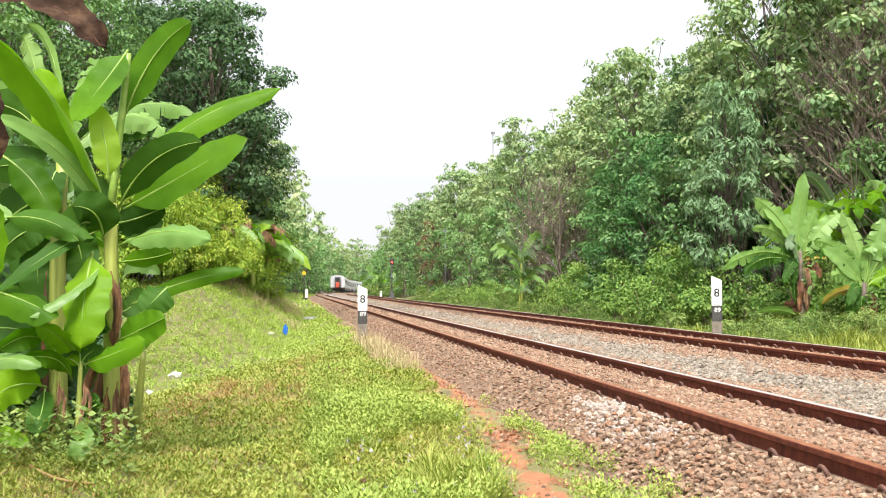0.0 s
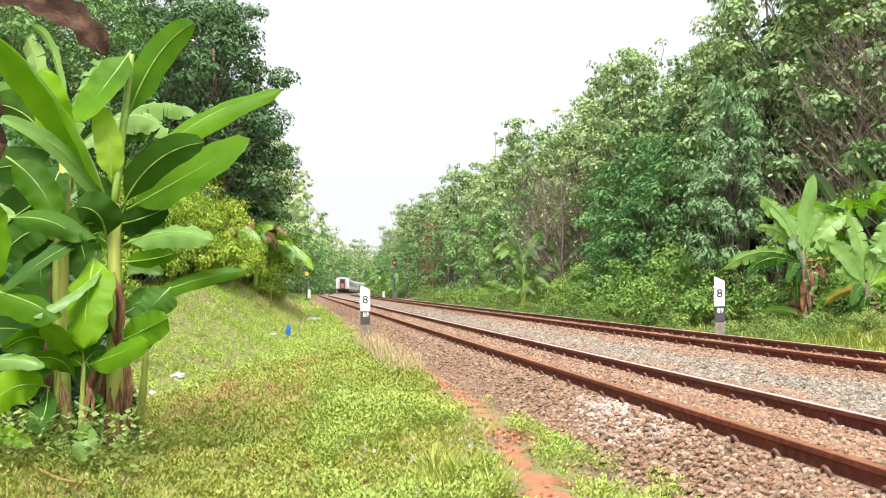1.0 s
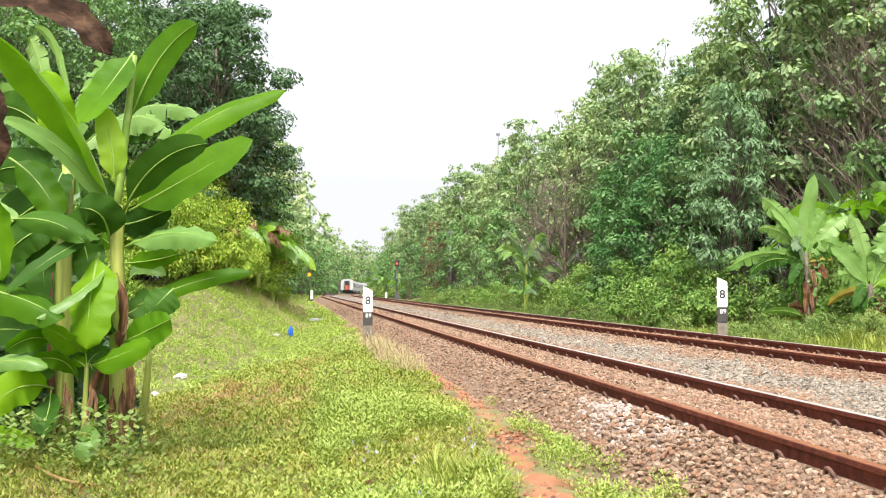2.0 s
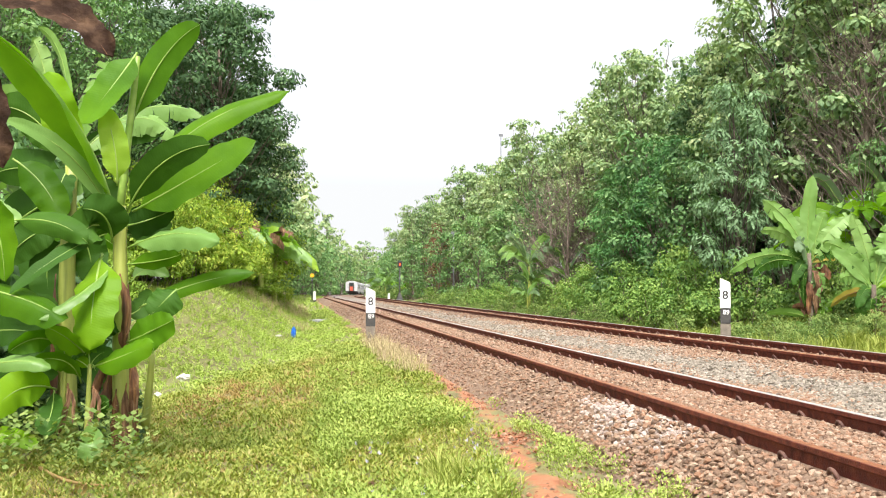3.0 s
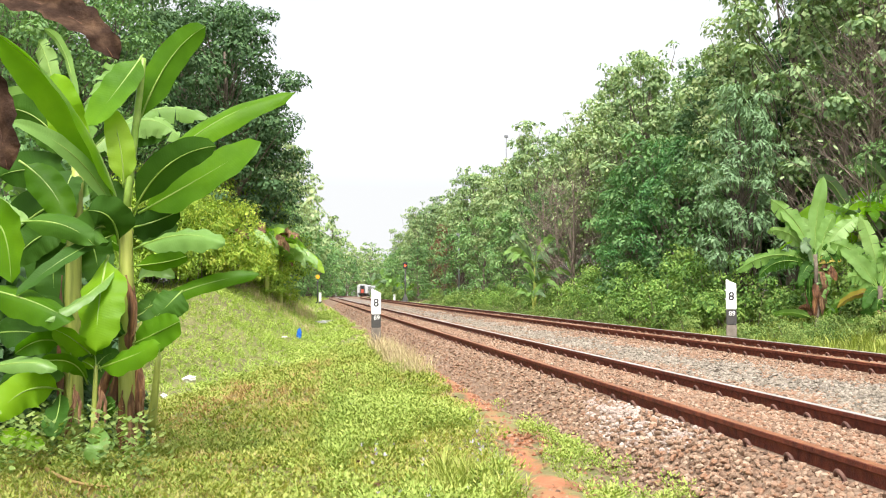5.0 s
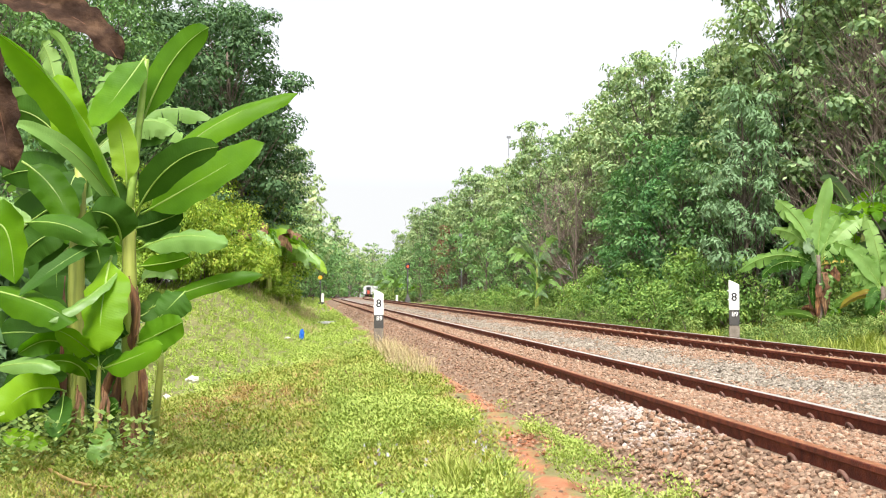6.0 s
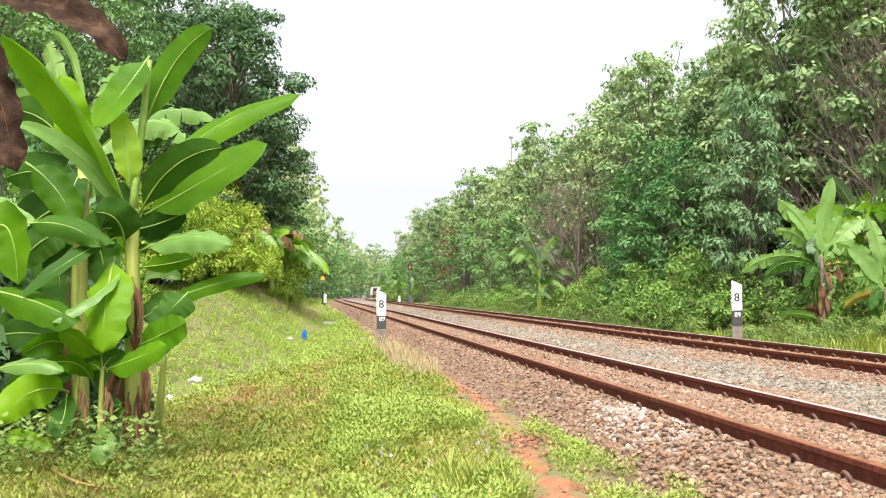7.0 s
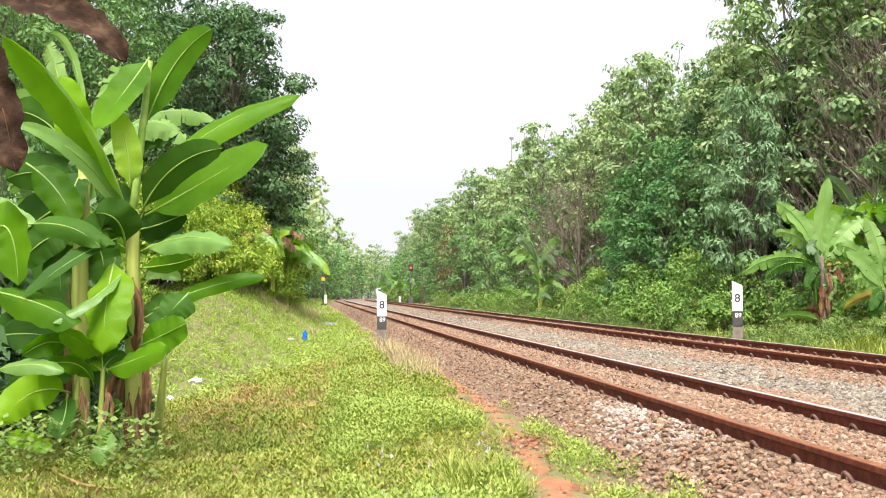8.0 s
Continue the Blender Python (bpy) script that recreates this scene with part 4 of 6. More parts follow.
# darkened copy of the banana leaf; the shaded side is put into its colour
M["banana_shade_side"] = material("banana_leaf_shaded", [(0.035, 0.10, 0.004), (0.075, 0.19, 0.006), (0.14, 0.30, 0.010)], 2.0, 0.5, big=0.3, big_scale=1.2,
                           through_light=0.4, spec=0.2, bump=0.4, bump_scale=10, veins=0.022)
M["banana_lime"] = material("banana_leaf_newest", [(0.20, 0.34, 0.02), (0.28, 0.45, 0.035), (0.36, 0.52, 0.06)], 2.0, 0.4, big=0.3, big_scale=1.2,
                            through_light=0.45, bump=0.4, bump_scale=10, veins=0.022)
M["sheath_pale"] = material("pale_dry_sheath", [(0.022, 0.010, 0.005), (0.12, 0.056, 0.024), (0.36, 0.23, 0.12)], 30.0, 0.85, big=0.3, big_scale=5.0, bump=0.8, bump_scale=50, stretch=(1, 1, 0.1))


def wavy(pts):
    """Nine points on the smooth curve through a start, a middle and an end."""
    a, b, c = (np.array(p, float) for p in pts)
    t = np.linspace(0, 1, 9)[:, None]
    m = 2 * b - 0.5 * (a + c)
    return a * (1 - t) ** 2 + 2 * m * t * (1 - t) + c * t * t


leaf_seed = [0]
swaying = []


def banana_leaf(plant, a, b, c, width, twist, mat, fold=0.3, wave=0.025, torn=False, end=0.0, n=18, name="leaf", crumple=0.0):
    """A blade on a bowed midrib from a by way of b to c; twist 0 turns its face along the plant's y axis."""
    leaf_seed[0] += 1
    rng = np.random.default_rng(leaf_seed[0])
    a, b, c = (np.array(p, float) for p in (a, b, c))
    n = n * 2 if torn else n
    t = np.linspace(0, 1, n + 1)
    q = t[:, None]
    p = a * (1 - q) ** 2 + 2 * b * q * (1 - q) + c * q * q
    d = np.gradient(p, axis=0)
    size = np.linalg.norm(d, axis=1).sum()
    d /= np.linalg.norm(d, axis=1)[:, None]
    s = np.cross(d, np.array([0, 1.0, 0]))
    s /= np.linalg.norm(s, axis=1)[:, None] + 1e-9
    w0 = np.cross(s, d)
    k = np.radians(twist + 10 * np.sin(t * 3 + rng.uniform(0, 6)))[:, None]
    side = s * np.cos(k) + w0 * np.sin(k)
    nor = np.cross(side, d)
    nor *= np.where(nor[:, 2:] < 0, -1, 1)
    u = np.clip((t - 0.10) / 0.90, 0, 1)
    w = width * 0.5 * np.clip(u / 0.22, 0, 1) ** 0.6 * np.clip(1 - u ** (5 + 12 * end), 0, 1) ** 0.55
    w *= 1 + 0.02 * np.sin(t * 23 + rng.uniform(0, 6)) + 0.012 * rng.normal(size=n + 1)
    cols = np.array([-1, -0.66, -0.33, 0, 0.33, 0.66, 1.0])
    ph = rng.uniform(0, 6, 2)
    v = np.zeros((n + 1, len(cols), 3))
    for j, x in enumerate(cols):
        lift = fold * abs(x) ** 1.3 * w + wave * width * 2.2 * abs(x) ** 2 * np.sin(t * (26 + 6 * (x > 0)) + ph[int(x > 0)]) - 0.12 * w * abs(x) ** 3
        v[:, j] = p + side * (x * w)[:, None] + nor * lift[:, None]
    if crumple:
        for i in range(n + 1):
            for j in range(len(cols)):
                v[i, j] += nor[i] * crumple * width * noise.noise(Vector(v[i, j]) * 9.0) + side[i] * crumple * width * noise.noise(Vector(v[i, j]) * 14.0 + Vector((5, 0, 0)))
    m = len(cols)
    chunks = []
    if torn:
        for sgn in (0, 1):
            lo, hi = (0, 3) if sgn == 0 else (3, 6)
            i0 = 2
            while i0 < n:
                i1 = min(n, i0 + rng.integers(1, 4))
                blk = v[i0:i1 + 1, lo:hi + 1].copy()
                drop = rng.uniform(0, 0.5)
                wt = np.abs(cols[lo:hi + 1])
                blk += (np.array([0, 0, -1.0]) * drop * width * 0.5)[None, None] * (wt[None, :, None] ** 1.5)
                blk += (d[i0] * rng.normal(scale=0.04) * size / 6)[None, None] * wt[None, :, None]
                r_, c_ = blk.shape[:2]
                ii, jj = np.meshgrid(np.arange(r_ - 1), np.arange(c_ - 1), indexing="ij")
                chunks.append((blk.reshape(-1, 3), np.stack([ii * c_ + jj, ii * c_ + jj + 1, (ii + 1) * c_ + jj + 1, (ii + 1) * c_ + jj], -1).reshape(-1, 4)))
                i0 = i1
    else:
        ii, jj = np.meshgrid(np.arange(n), np.arange(m - 1), indexing="ij")
        chunks.append((v.reshape(-1, 3), np.stack([ii * m + jj, ii * m + jj + 1, (ii + 1) * m + jj + 1, (ii + 1) * m + jj], -1).reshape(-1, 4)))
    blade = part(name, chunks, M[mat], plant, smooth=True)
    if not torn:
        run = np.concatenate([[0], np.cumsum(np.linalg.norm(np.diff(p, axis=0), axis=1))])
        al = blade.data.attributes.new("along", "FLOAT", "POINT")
        al.data.foreach_set("value", (run[:, None] - 0.35 * np.abs(cols)[None] * w[:, None]).astype(np.float32).ravel())
    thick = max(0.006, 0.020 * width + 0.004)
    part("midrib", [tube(p - nor * thick * 0.35, thick * (1.05 - 0.9 * t), 6)], M["sheath" if mat in ("deadleaf", "sheath", "sheath_pale", "yellow") else "midrib"], blade, "", True)
    return blade


big = tagged(new("banana_plant"), "tall banana plant with broad glossy green leaves and peeling sheaths", "banana plant")
big.matrix_basis = pose(-1.411, 8.913, -0.558, 0, 0, -8.641)
part("trunk", [tube(wavy([(-0.04, 0.00, -0.08), (-0.07, 0.00, 1.00), (-0.10, 0.00, 2.22)]), np.linspace(0.092, 0.052, 9), 10)], M["stem"], big, "yellow-green trunk of leaf sheaths", True)
banana_leaf(big, (-0.07, -0.06, 1.64), (0.03, -0.12, 1.34), (-0.03, -0.10, 1.01), 0.08, 0, "sheath", fold=-0.5, wave=0.05, end=0.6, name='dry_sheath')
banana_leaf(big, (0.00, -0.06, 1.55), (0.06, -0.12, 1.28), (-0.01, -0.10, 1.04), 0.03, 10, "sheath_pale", fold=-0.5, wave=0.05, end=0.6, name='dry_sheath')
banana_leaf(big, (0.07, -0.08, 0.94), (0.10, -0.19, 0.67), (0.11, -0.10, 0.22), 0.06, -10, "sheath_pale", fold=-0.5, wave=0.05, end=0.6, name='dry_sheath')
banana_leaf(big, (0.01, -0.10, 0.72), (0.01, -0.20, 0.49), (0.05, -0.14, 0.16), 0.06, 10, "sheath_pale", fold=-0.5, wave=0.05, end=0.6, name='dry_sheath')
banana_leaf(big, (0.03, -0.10, 0.91), (0.11, -0.19, 0.77), (0.06, -0.12, 0.44), 0.06, 10, "sheath", fold=-0.5, wave=0.05, end=0.6, name='dry_sheath')
banana_leaf(big, (-0.12, 0.00, 0.85), (-0.19, -0.03, 0.65), (-0.21, -0.05, 0.50), 0.12, 0, "sheath", fold=-0.5, wave=0.05, end=0.6, name='dry_sheath')
banana_leaf(big, (-0.18, 0.05, 0.90), (-0.29, 0.01, 0.75), (-0.29, 0.00, 0.61), 0.08, 10, "sheath", fold=-0.5, wave=0.05, end=0.6, name='dry_sheath')
banana_leaf(big, (-0.08, -0.08, 0.67), (-0.09, -0.15, 0.46), (-0.06, -0.10, 0.15), 0.06, 0, "sheath", fold=-0.5, wave=0.05, end=0.6, name='dry_sheath')
banana_leaf(big, (-0.05, -0.10, 0.34), (-0.01, -0.17, 0.29), (-0.01, -0.12, 0.09), 0.08, 0, "sheath", fold=-0.5, wave=0.05, end=0.6, name='dry_sheath')
# two top leaves seen from their shaded side, painted with the darkened green
banana_leaf(big, (-0.05, 0.10, 2.89), (0.17, 0.14, 3.63), (0.55, 0.10, 3.81), 0.27, -25, "banana_shade_side", fold=0.25, wave=0.012)
banana_leaf(big, (0.05, -0.05, 3.53), (-0.08, -0.17, 3.25), (-0.36, -0.20, 2.89), 0.32, -25, "banana_shade_side", fold=0.25, end=0.3, wave=0.01)
banana_leaf(big, (-0.13, 0.00, 2.13), (-0.31, -0.22, 3.10), (-1.00, -0.55, 3.60), 0.41, 50, "banana", fold=-0.6, wave=0.012)
banana_leaf(big, (-0.15, 0.00, 2.09), (-0.33, -0.30, 2.73), (-0.84, -0.60, 2.87), 0.15, -30, "banana_pale", fold=0.3, wave=0.012)
banana_leaf(big, (-0.11, -0.03, 2.39), (-0.07, -0.14, 2.70), (-0.21, -0.10, 3.06), 0.23, -10, "banana_lime", fold=0.2)
banana_leaf(big, (-0.02, 0.00, 2.19), (0.28, 0.10, 2.99), (1.32, 0.20, 3.25), 0.28, 30, "banana", fold=-0.35, wave=0.014)
banana_leaf(big, (-0.02, -0.04, 2.17), (0.30, -0.38, 2.65), (0.77, -0.40, 2.69), 0.28, -15, "banana_in_shade", fold=0.25, wave=0.012)
banana_leaf(big, (0.01, 0.00, 2.17), (0.49, -0.12, 2.41), (1.09, -0.15, 2.76), 0.37, 18, "banana", fold=0.15, wave=0.014)
banana_leaf(big, (-0.03, 0.00, 1.86), (0.42, -0.15, 2.07), (0.82, -0.30, 1.90), 0.24, 40, "banana_pale", fold=-0.6, wave=0.05)
banana_leaf(big, (-0.04, 0.00, 1.72), (0.31, -0.12, 1.74), (0.47, -0.15, 1.80), 0.16, -20, "banana_shade_side")
banana_leaf(big, (-0.06, 0.00, 2.05), (0.04, 0.15, 2.07), (0.34, 0.10, 2.20), 0.28, -25, "banana_in_shade")
banana_leaf(big, (-0.07, 0.05, 1.96), (0.02, 0.23, 2.03), (0.27, 0.30, 2.08), 0.25, 10, "banana_in_shade")
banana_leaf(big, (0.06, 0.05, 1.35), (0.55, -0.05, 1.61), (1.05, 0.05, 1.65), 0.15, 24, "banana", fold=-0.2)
banana_leaf(big, (0.41, -0.05, 1.51), (0.36, -0.14, 1.44), (0.22, -0.15, 1.29), 0.28, 0, "banana_in_shade", fold=-0.2)
banana_leaf(big, (-0.03, -0.05, 1.05), (0.26, -0.23, 1.16), (0.46, -0.30, 1.26), 0.27, 12, "banana_shade_side")
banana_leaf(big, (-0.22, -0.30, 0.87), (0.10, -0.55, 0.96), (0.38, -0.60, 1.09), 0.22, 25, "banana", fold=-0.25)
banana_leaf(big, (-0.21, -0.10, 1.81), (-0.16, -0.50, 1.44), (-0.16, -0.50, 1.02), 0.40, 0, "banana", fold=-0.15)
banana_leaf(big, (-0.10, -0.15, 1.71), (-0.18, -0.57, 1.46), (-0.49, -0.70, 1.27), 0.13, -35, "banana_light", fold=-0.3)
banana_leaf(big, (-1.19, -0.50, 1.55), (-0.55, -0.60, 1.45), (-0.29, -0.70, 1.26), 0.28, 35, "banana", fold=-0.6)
banana_leaf(big, (-0.17, -0.10, 1.98), (-0.44, -0.45, 1.83), (-0.77, -0.60, 1.47), 0.14, -28, "banana_in_shade")
banana_leaf(big, (-0.92, -0.30, 2.07), (-0.44, -0.45, 2.13), (-0.22, -0.40, 1.88), 0.21, 15, "banana_in_shade", fold=-0.4)
banana_leaf(big, (-0.14, -0.05, 1.91), (-0.06, -0.33, 2.18), (-0.31, -0.30, 2.17), 0.34, 0, "banana_in_shade")
banana_leaf(big, (-0.12, -0.02, 1.96), (-0.27, -0.24, 2.18), (-0.35, -0.30, 1.85), 0.34, 10, "banana_in_shade")
banana_leaf(big, (-0.12, 0.05, 2.06), (-0.29, 0.12, 2.43), (-0.46, 0.10, 2.40), 0.30, -20, "banana_in_shade")
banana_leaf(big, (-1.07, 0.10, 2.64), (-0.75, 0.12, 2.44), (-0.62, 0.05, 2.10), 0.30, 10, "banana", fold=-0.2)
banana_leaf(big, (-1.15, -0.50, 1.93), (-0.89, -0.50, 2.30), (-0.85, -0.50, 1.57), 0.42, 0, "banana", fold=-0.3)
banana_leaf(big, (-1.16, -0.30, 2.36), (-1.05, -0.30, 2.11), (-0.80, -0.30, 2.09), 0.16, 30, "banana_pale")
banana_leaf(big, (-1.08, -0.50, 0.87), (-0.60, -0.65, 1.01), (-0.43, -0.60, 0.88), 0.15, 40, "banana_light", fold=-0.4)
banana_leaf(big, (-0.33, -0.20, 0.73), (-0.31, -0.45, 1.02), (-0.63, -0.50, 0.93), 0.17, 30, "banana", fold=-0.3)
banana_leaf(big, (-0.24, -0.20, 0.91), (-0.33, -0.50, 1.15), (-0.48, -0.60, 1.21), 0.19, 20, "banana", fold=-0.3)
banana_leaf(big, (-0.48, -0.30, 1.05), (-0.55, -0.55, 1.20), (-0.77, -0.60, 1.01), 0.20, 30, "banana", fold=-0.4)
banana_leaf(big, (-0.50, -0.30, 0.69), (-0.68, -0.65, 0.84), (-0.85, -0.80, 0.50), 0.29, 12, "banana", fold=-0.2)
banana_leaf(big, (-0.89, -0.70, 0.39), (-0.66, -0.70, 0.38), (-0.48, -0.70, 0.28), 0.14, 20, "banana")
banana_leaf(big, (-0.52, -0.30, 0.69), (-0.42, -0.55, 0.49), (-0.50, -0.60, 0.36), 0.21, 0, "banana_in_shade")
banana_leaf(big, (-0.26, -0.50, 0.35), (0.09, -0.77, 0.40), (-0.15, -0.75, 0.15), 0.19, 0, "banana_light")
banana_leaf(big, (-0.21, -0.20, 0.42), (-0.16, -0.35, 0.57), (-0.07, -0.30, 0.61), 0.16, 0, "banana_in_shade")
banana_leaf(big, (-0.10, 0.00, 1.28), (-0.18, -0.15, 1.29), (-0.27, -0.10, 1.10), 0.30, 0, "banana_in_shade")
banana_leaf(big, (-0.08, 0.10, 1.28), (0.09, 0.20, 1.31), (0.04, 0.30, 1.51), 0.20, 10, "banana_in_shade")
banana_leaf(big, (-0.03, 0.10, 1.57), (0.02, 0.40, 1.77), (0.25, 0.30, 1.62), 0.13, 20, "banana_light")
# leaves in the shade colour, filling the gloom behind the lower plant
banana_leaf(big, (-1.27, 0.10, 0.65), (-0.87, -0.20, 0.82), (-0.56, -0.10, 0.80), 0.20, 15, "banana_in_shade")
banana_leaf(big, (-1.37, 0.20, 0.98), (-1.13, 0.20, 1.39), (-0.68, 0.20, 1.35), 0.31, 10, "banana_in_shade")
banana_leaf(big, (-1.32, 0.10, 1.13), (-0.87, -0.05, 1.21), (-0.70, 0.00, 1.09), 0.30, 10, "banana_in_shade")
part("leaf_stalk", [tube(wavy([(-0.10, 0.00, 2.15), (-0.01, -0.02, 2.95), (0.05, -0.04, 3.50)]), np.linspace(0.036, 0.026, 9), 10)], M["midrib"], big, "pale green arching leaf stalk", True)
second = tagged(new("banana_plant"), "banana plant with pale torn upper leaves and lower ones coloured as if in shade", "banana plant")
second.matrix_basis = pose(-2.055, 9.719, -0.567, 0, 0, -8.641)
part("trunk", [tube(wavy([(-0.01, 0.00, -0.06), (-0.05, 0.00, 1.40), (-0.02, 0.00, 2.68)]), np.linspace(0.10, 0.055, 9), 10)], M["stem"], second, "yellow-green trunk", True)
banana_leaf(second, (-0.13, -0.06, 1.66), (-0.14, -0.16, 1.05), (-0.08, -0.15, 0.13), 0.07, 0, "sheath", fold=-0.5, wave=0.05, end=0.6, name="dry_sheath")
banana_leaf(second, (-0.06, 0.00, 2.63), (-0.36, 0.08, 3.84), (-0.43, 0.05, 3.85), 0.21, 10, "banana_pale", torn=True)
banana_leaf(second, (-0.04, 0.00, 2.74), (-0.07, 0.15, 3.84), (-0.40, 0.10, 3.99), 0.12, 35, "banana_pale")
banana_leaf(second, (-0.03, 0.00, 2.74), (0.10, 0.28, 3.49), (0.22, 0.25, 3.70), 0.24, 15, "banana_pale", torn=True)
banana_leaf(second, (-0.03, 0.00, 2.68), (-0.07, -0.15, 3.08), (-0.21, -0.10, 3.52), 0.35, -15, "banana")
banana_leaf(second, (-0.09, 0.00, 2.68), (-0.29, -0.05, 3.20), (-0.67, -0.10, 3.20), 0.38, 15, "banana_in_shade")
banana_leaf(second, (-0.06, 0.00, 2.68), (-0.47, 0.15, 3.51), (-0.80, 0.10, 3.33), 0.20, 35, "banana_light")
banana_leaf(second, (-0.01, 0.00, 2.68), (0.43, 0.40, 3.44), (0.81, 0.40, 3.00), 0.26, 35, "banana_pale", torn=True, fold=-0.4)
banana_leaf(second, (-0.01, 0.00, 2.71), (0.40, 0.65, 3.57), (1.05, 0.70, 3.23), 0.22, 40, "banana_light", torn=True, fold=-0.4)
banana_leaf(second, (-0.01, 0.00, 2.63), (0.17, 0.40, 3.11), (0.69, 0.40, 3.01), 0.26, 10, "banana_in_shade")
# inner and lower leaves, the deep shade between them painted as darker green
banana_leaf(second, (-0.03, 0.00, 2.63), (-0.12, -0.10, 2.56), (-0.06, -0.20, 2.09), 0.27, 10, "banana_in_shade")
banana_leaf(second, (-0.08, 0.00, 2.47), (-0.44, 0.15, 2.76), (-0.81, 0.10, 2.59), 0.38, 15, "banana_in_shade")
banana_leaf(second, (-0.07, 0.00, 2.11), (-0.36, -0.15, 2.07), (-0.60, -0.10, 1.74), 0.33, 0, "banana_in_shade")
banana_leaf(second, (-0.06, 0.00, 1.95), (-0.34, 0.00, 1.87), (-0.17, 0.00, 1.27), 0.34, 0, "banana_in_shade")
banana_leaf(second, (0.03, 0.00, 1.95), (0.11, 0.15, 2.06), (0.16, 0.10, 1.53), 0.34, 0, "banana_in_shade")
banana_leaf(second, (-0.02, 0.00, 1.74), (-0.59, 0.30, 1.72), (-0.68, 0.20, 1.37), 0.41, 5, "banana_in_shade")
banana_leaf(second, (-0.01, 0.00, 1.27), (-0.50, 0.30, 1.08), (-0.61, 0.20, 0.79), 0.39, 5, "banana_in_shade")
banana_leaf(second, (0.01, 0.00, 1.27), (0.04, 0.30, 0.97), (0.22, 0.20, 0.58), 0.33, 5, "banana_in_shade")
banana_leaf(second, (-0.01, 0.00, 0.96), (-0.49, 0.25, 0.58), (-0.81, 0.30, 0.20), 0.39, 0, "banana_in_shade")
banana_leaf(second, (0.02, 0.00, 0.86), (-0.37, 0.45, 0.53), (-0.16, 0.30, 0.14), 0.34, 0, "banana_in_shade")
banana_leaf(second, (-0.03, 0.00, 2.42), (-0.86, 0.55, 2.21), (-1.15, 0.50, 1.70), 0.51, 5, "banana_in_shade")
banana_leaf(second, (-0.01, 0.00, 1.48), (-1.07, 0.70, 1.26), (-1.28, 0.60, 0.59), 0.57, 5, "banana_in_shade")
banana_leaf(second, (-0.19, 0.00, 2.37), (0.11, 0.15, 2.54), (0.12, 0.10, 2.70), 0.22, 0, "banana_pale")
sucker = tagged(new("banana_plant"), "thin young banana shoot beside the larger plant", "banana plant", group="banana shoots")
sucker.matrix_basis = pose(-1.243, 9.292, -0.216, 0, 0, -8.641)
part("trunk", [tube(wavy([(-0.09, 0.00, -0.06), (-0.06, 0.00, 0.25), (-0.03, 0.00, 0.59)]), np.linspace(0.043, 0.025, 9), 10)], M["stem"], sucker, "yellow-green young stem", True)
banana_leaf(sucker, (-0.03, 0.00, 0.58), (0.00, 0.00, 0.75), (0.04, 0.00, 0.91), 0.12, 10, "banana")
shoot_a = tagged(new("banana_plant"), "young banana shoot with dry hanging leaf bases", "banana plant", group="banana shoots")
shoot_a.matrix_basis = pose(-1.898, 8.684, -0.287, 0, 0, -8.641)
part("trunk", [tube(wavy([(0.00, 0.00, -0.02), (0.00, 0.00, 0.26), (0.02, 0.00, 0.63)]), np.linspace(0.032, 0.016, 9), 10)], M["stem"], shoot_a, "young green stem", True)
banana_leaf(shoot_a, (0.05, -0.03, 0.47), (0.10, -0.10, 0.36), (0.01, -0.10, 0.05), 0.038, 0, "sheath_pale", fold=-0.4, wave=0.06, end=0.2, name="dry_leaf", crumple=0.3)
banana_leaf(shoot_a, (0.04, -0.03, 0.44), (0.15, -0.10, 0.40), (0.12, -0.10, 0.15), 0.03, 20, "sheath_pale", fold=-0.4, wave=0.06, end=0.2, name="dry_leaf", crumple=0.3)
banana_leaf(shoot_a, (0.02, 0.00, 0.58), (-0.05, 0.00, 0.67), (-0.21, 0.00, 0.68), 0.11, 15, "banana")
banana_leaf(shoot_a, (0.02, 0.00, 0.60), (0.07, 0.00, 0.74), (0.20, 0.00, 0.73), 0.11, 15, "banana_in_shade")
banana_leaf(shoot_a, (0.02, 0.00, 0.60), (0.02, 0.00, 0.77), (-0.07, 0.00, 0.93), 0.14, 0, "banana")
shoot_b = tagged(new("banana_plant"), "young banana shoot with dry hanging leaf bases", "banana plant", group="banana shoots")
shoot_b.matrix_basis = pose(-1.691, 8.652, -0.264, 0, 0, -8.641)
part("trunk", [tube(wavy([(0.00, 0.00, -0.05), (0.00, 0.00, 0.23), (0.01, 0.00, 0.60)]), np.linspace(0.032, 0.016, 9), 10)], M["stem"], shoot_b, "young green stem", True)
banana_leaf(shoot_b, (0.05, -0.03, 0.44), (0.10, -0.10, 0.34), (0.01, -0.10, 0.02), 0.038, 0, "sheath_pale", fold=-0.4, wave=0.06, end=0.2, name="dry_leaf", crumple=0.3)
banana_leaf(shoot_b, (0.04, -0.03, 0.42), (0.15, -0.10, 0.38), (0.12, -0.10, 0.13), 0.03, 20, "sheath_pale", fold=-0.4, wave=0.06, end=0.2, name="dry_leaf", crumple=0.3)
banana_leaf(shoot_b, (0.01, 0.00, 0.56), (-0.06, 0.00, 0.65), (-0.22, 0.00, 0.66), 0.11, 15, "banana")
banana_leaf(shoot_b, (0.01, 0.00, 0.58), (0.07, 0.00, 0.72), (0.20, 0.00, 0.70), 0.11, 15, "banana_in_shade")
banana_leaf(shoot_b, (0.01, 0.00, 0.58), (0.01, 0.00, 0.74), (-0.08, 0.00, 0.90), 0.14, 0, "banana")
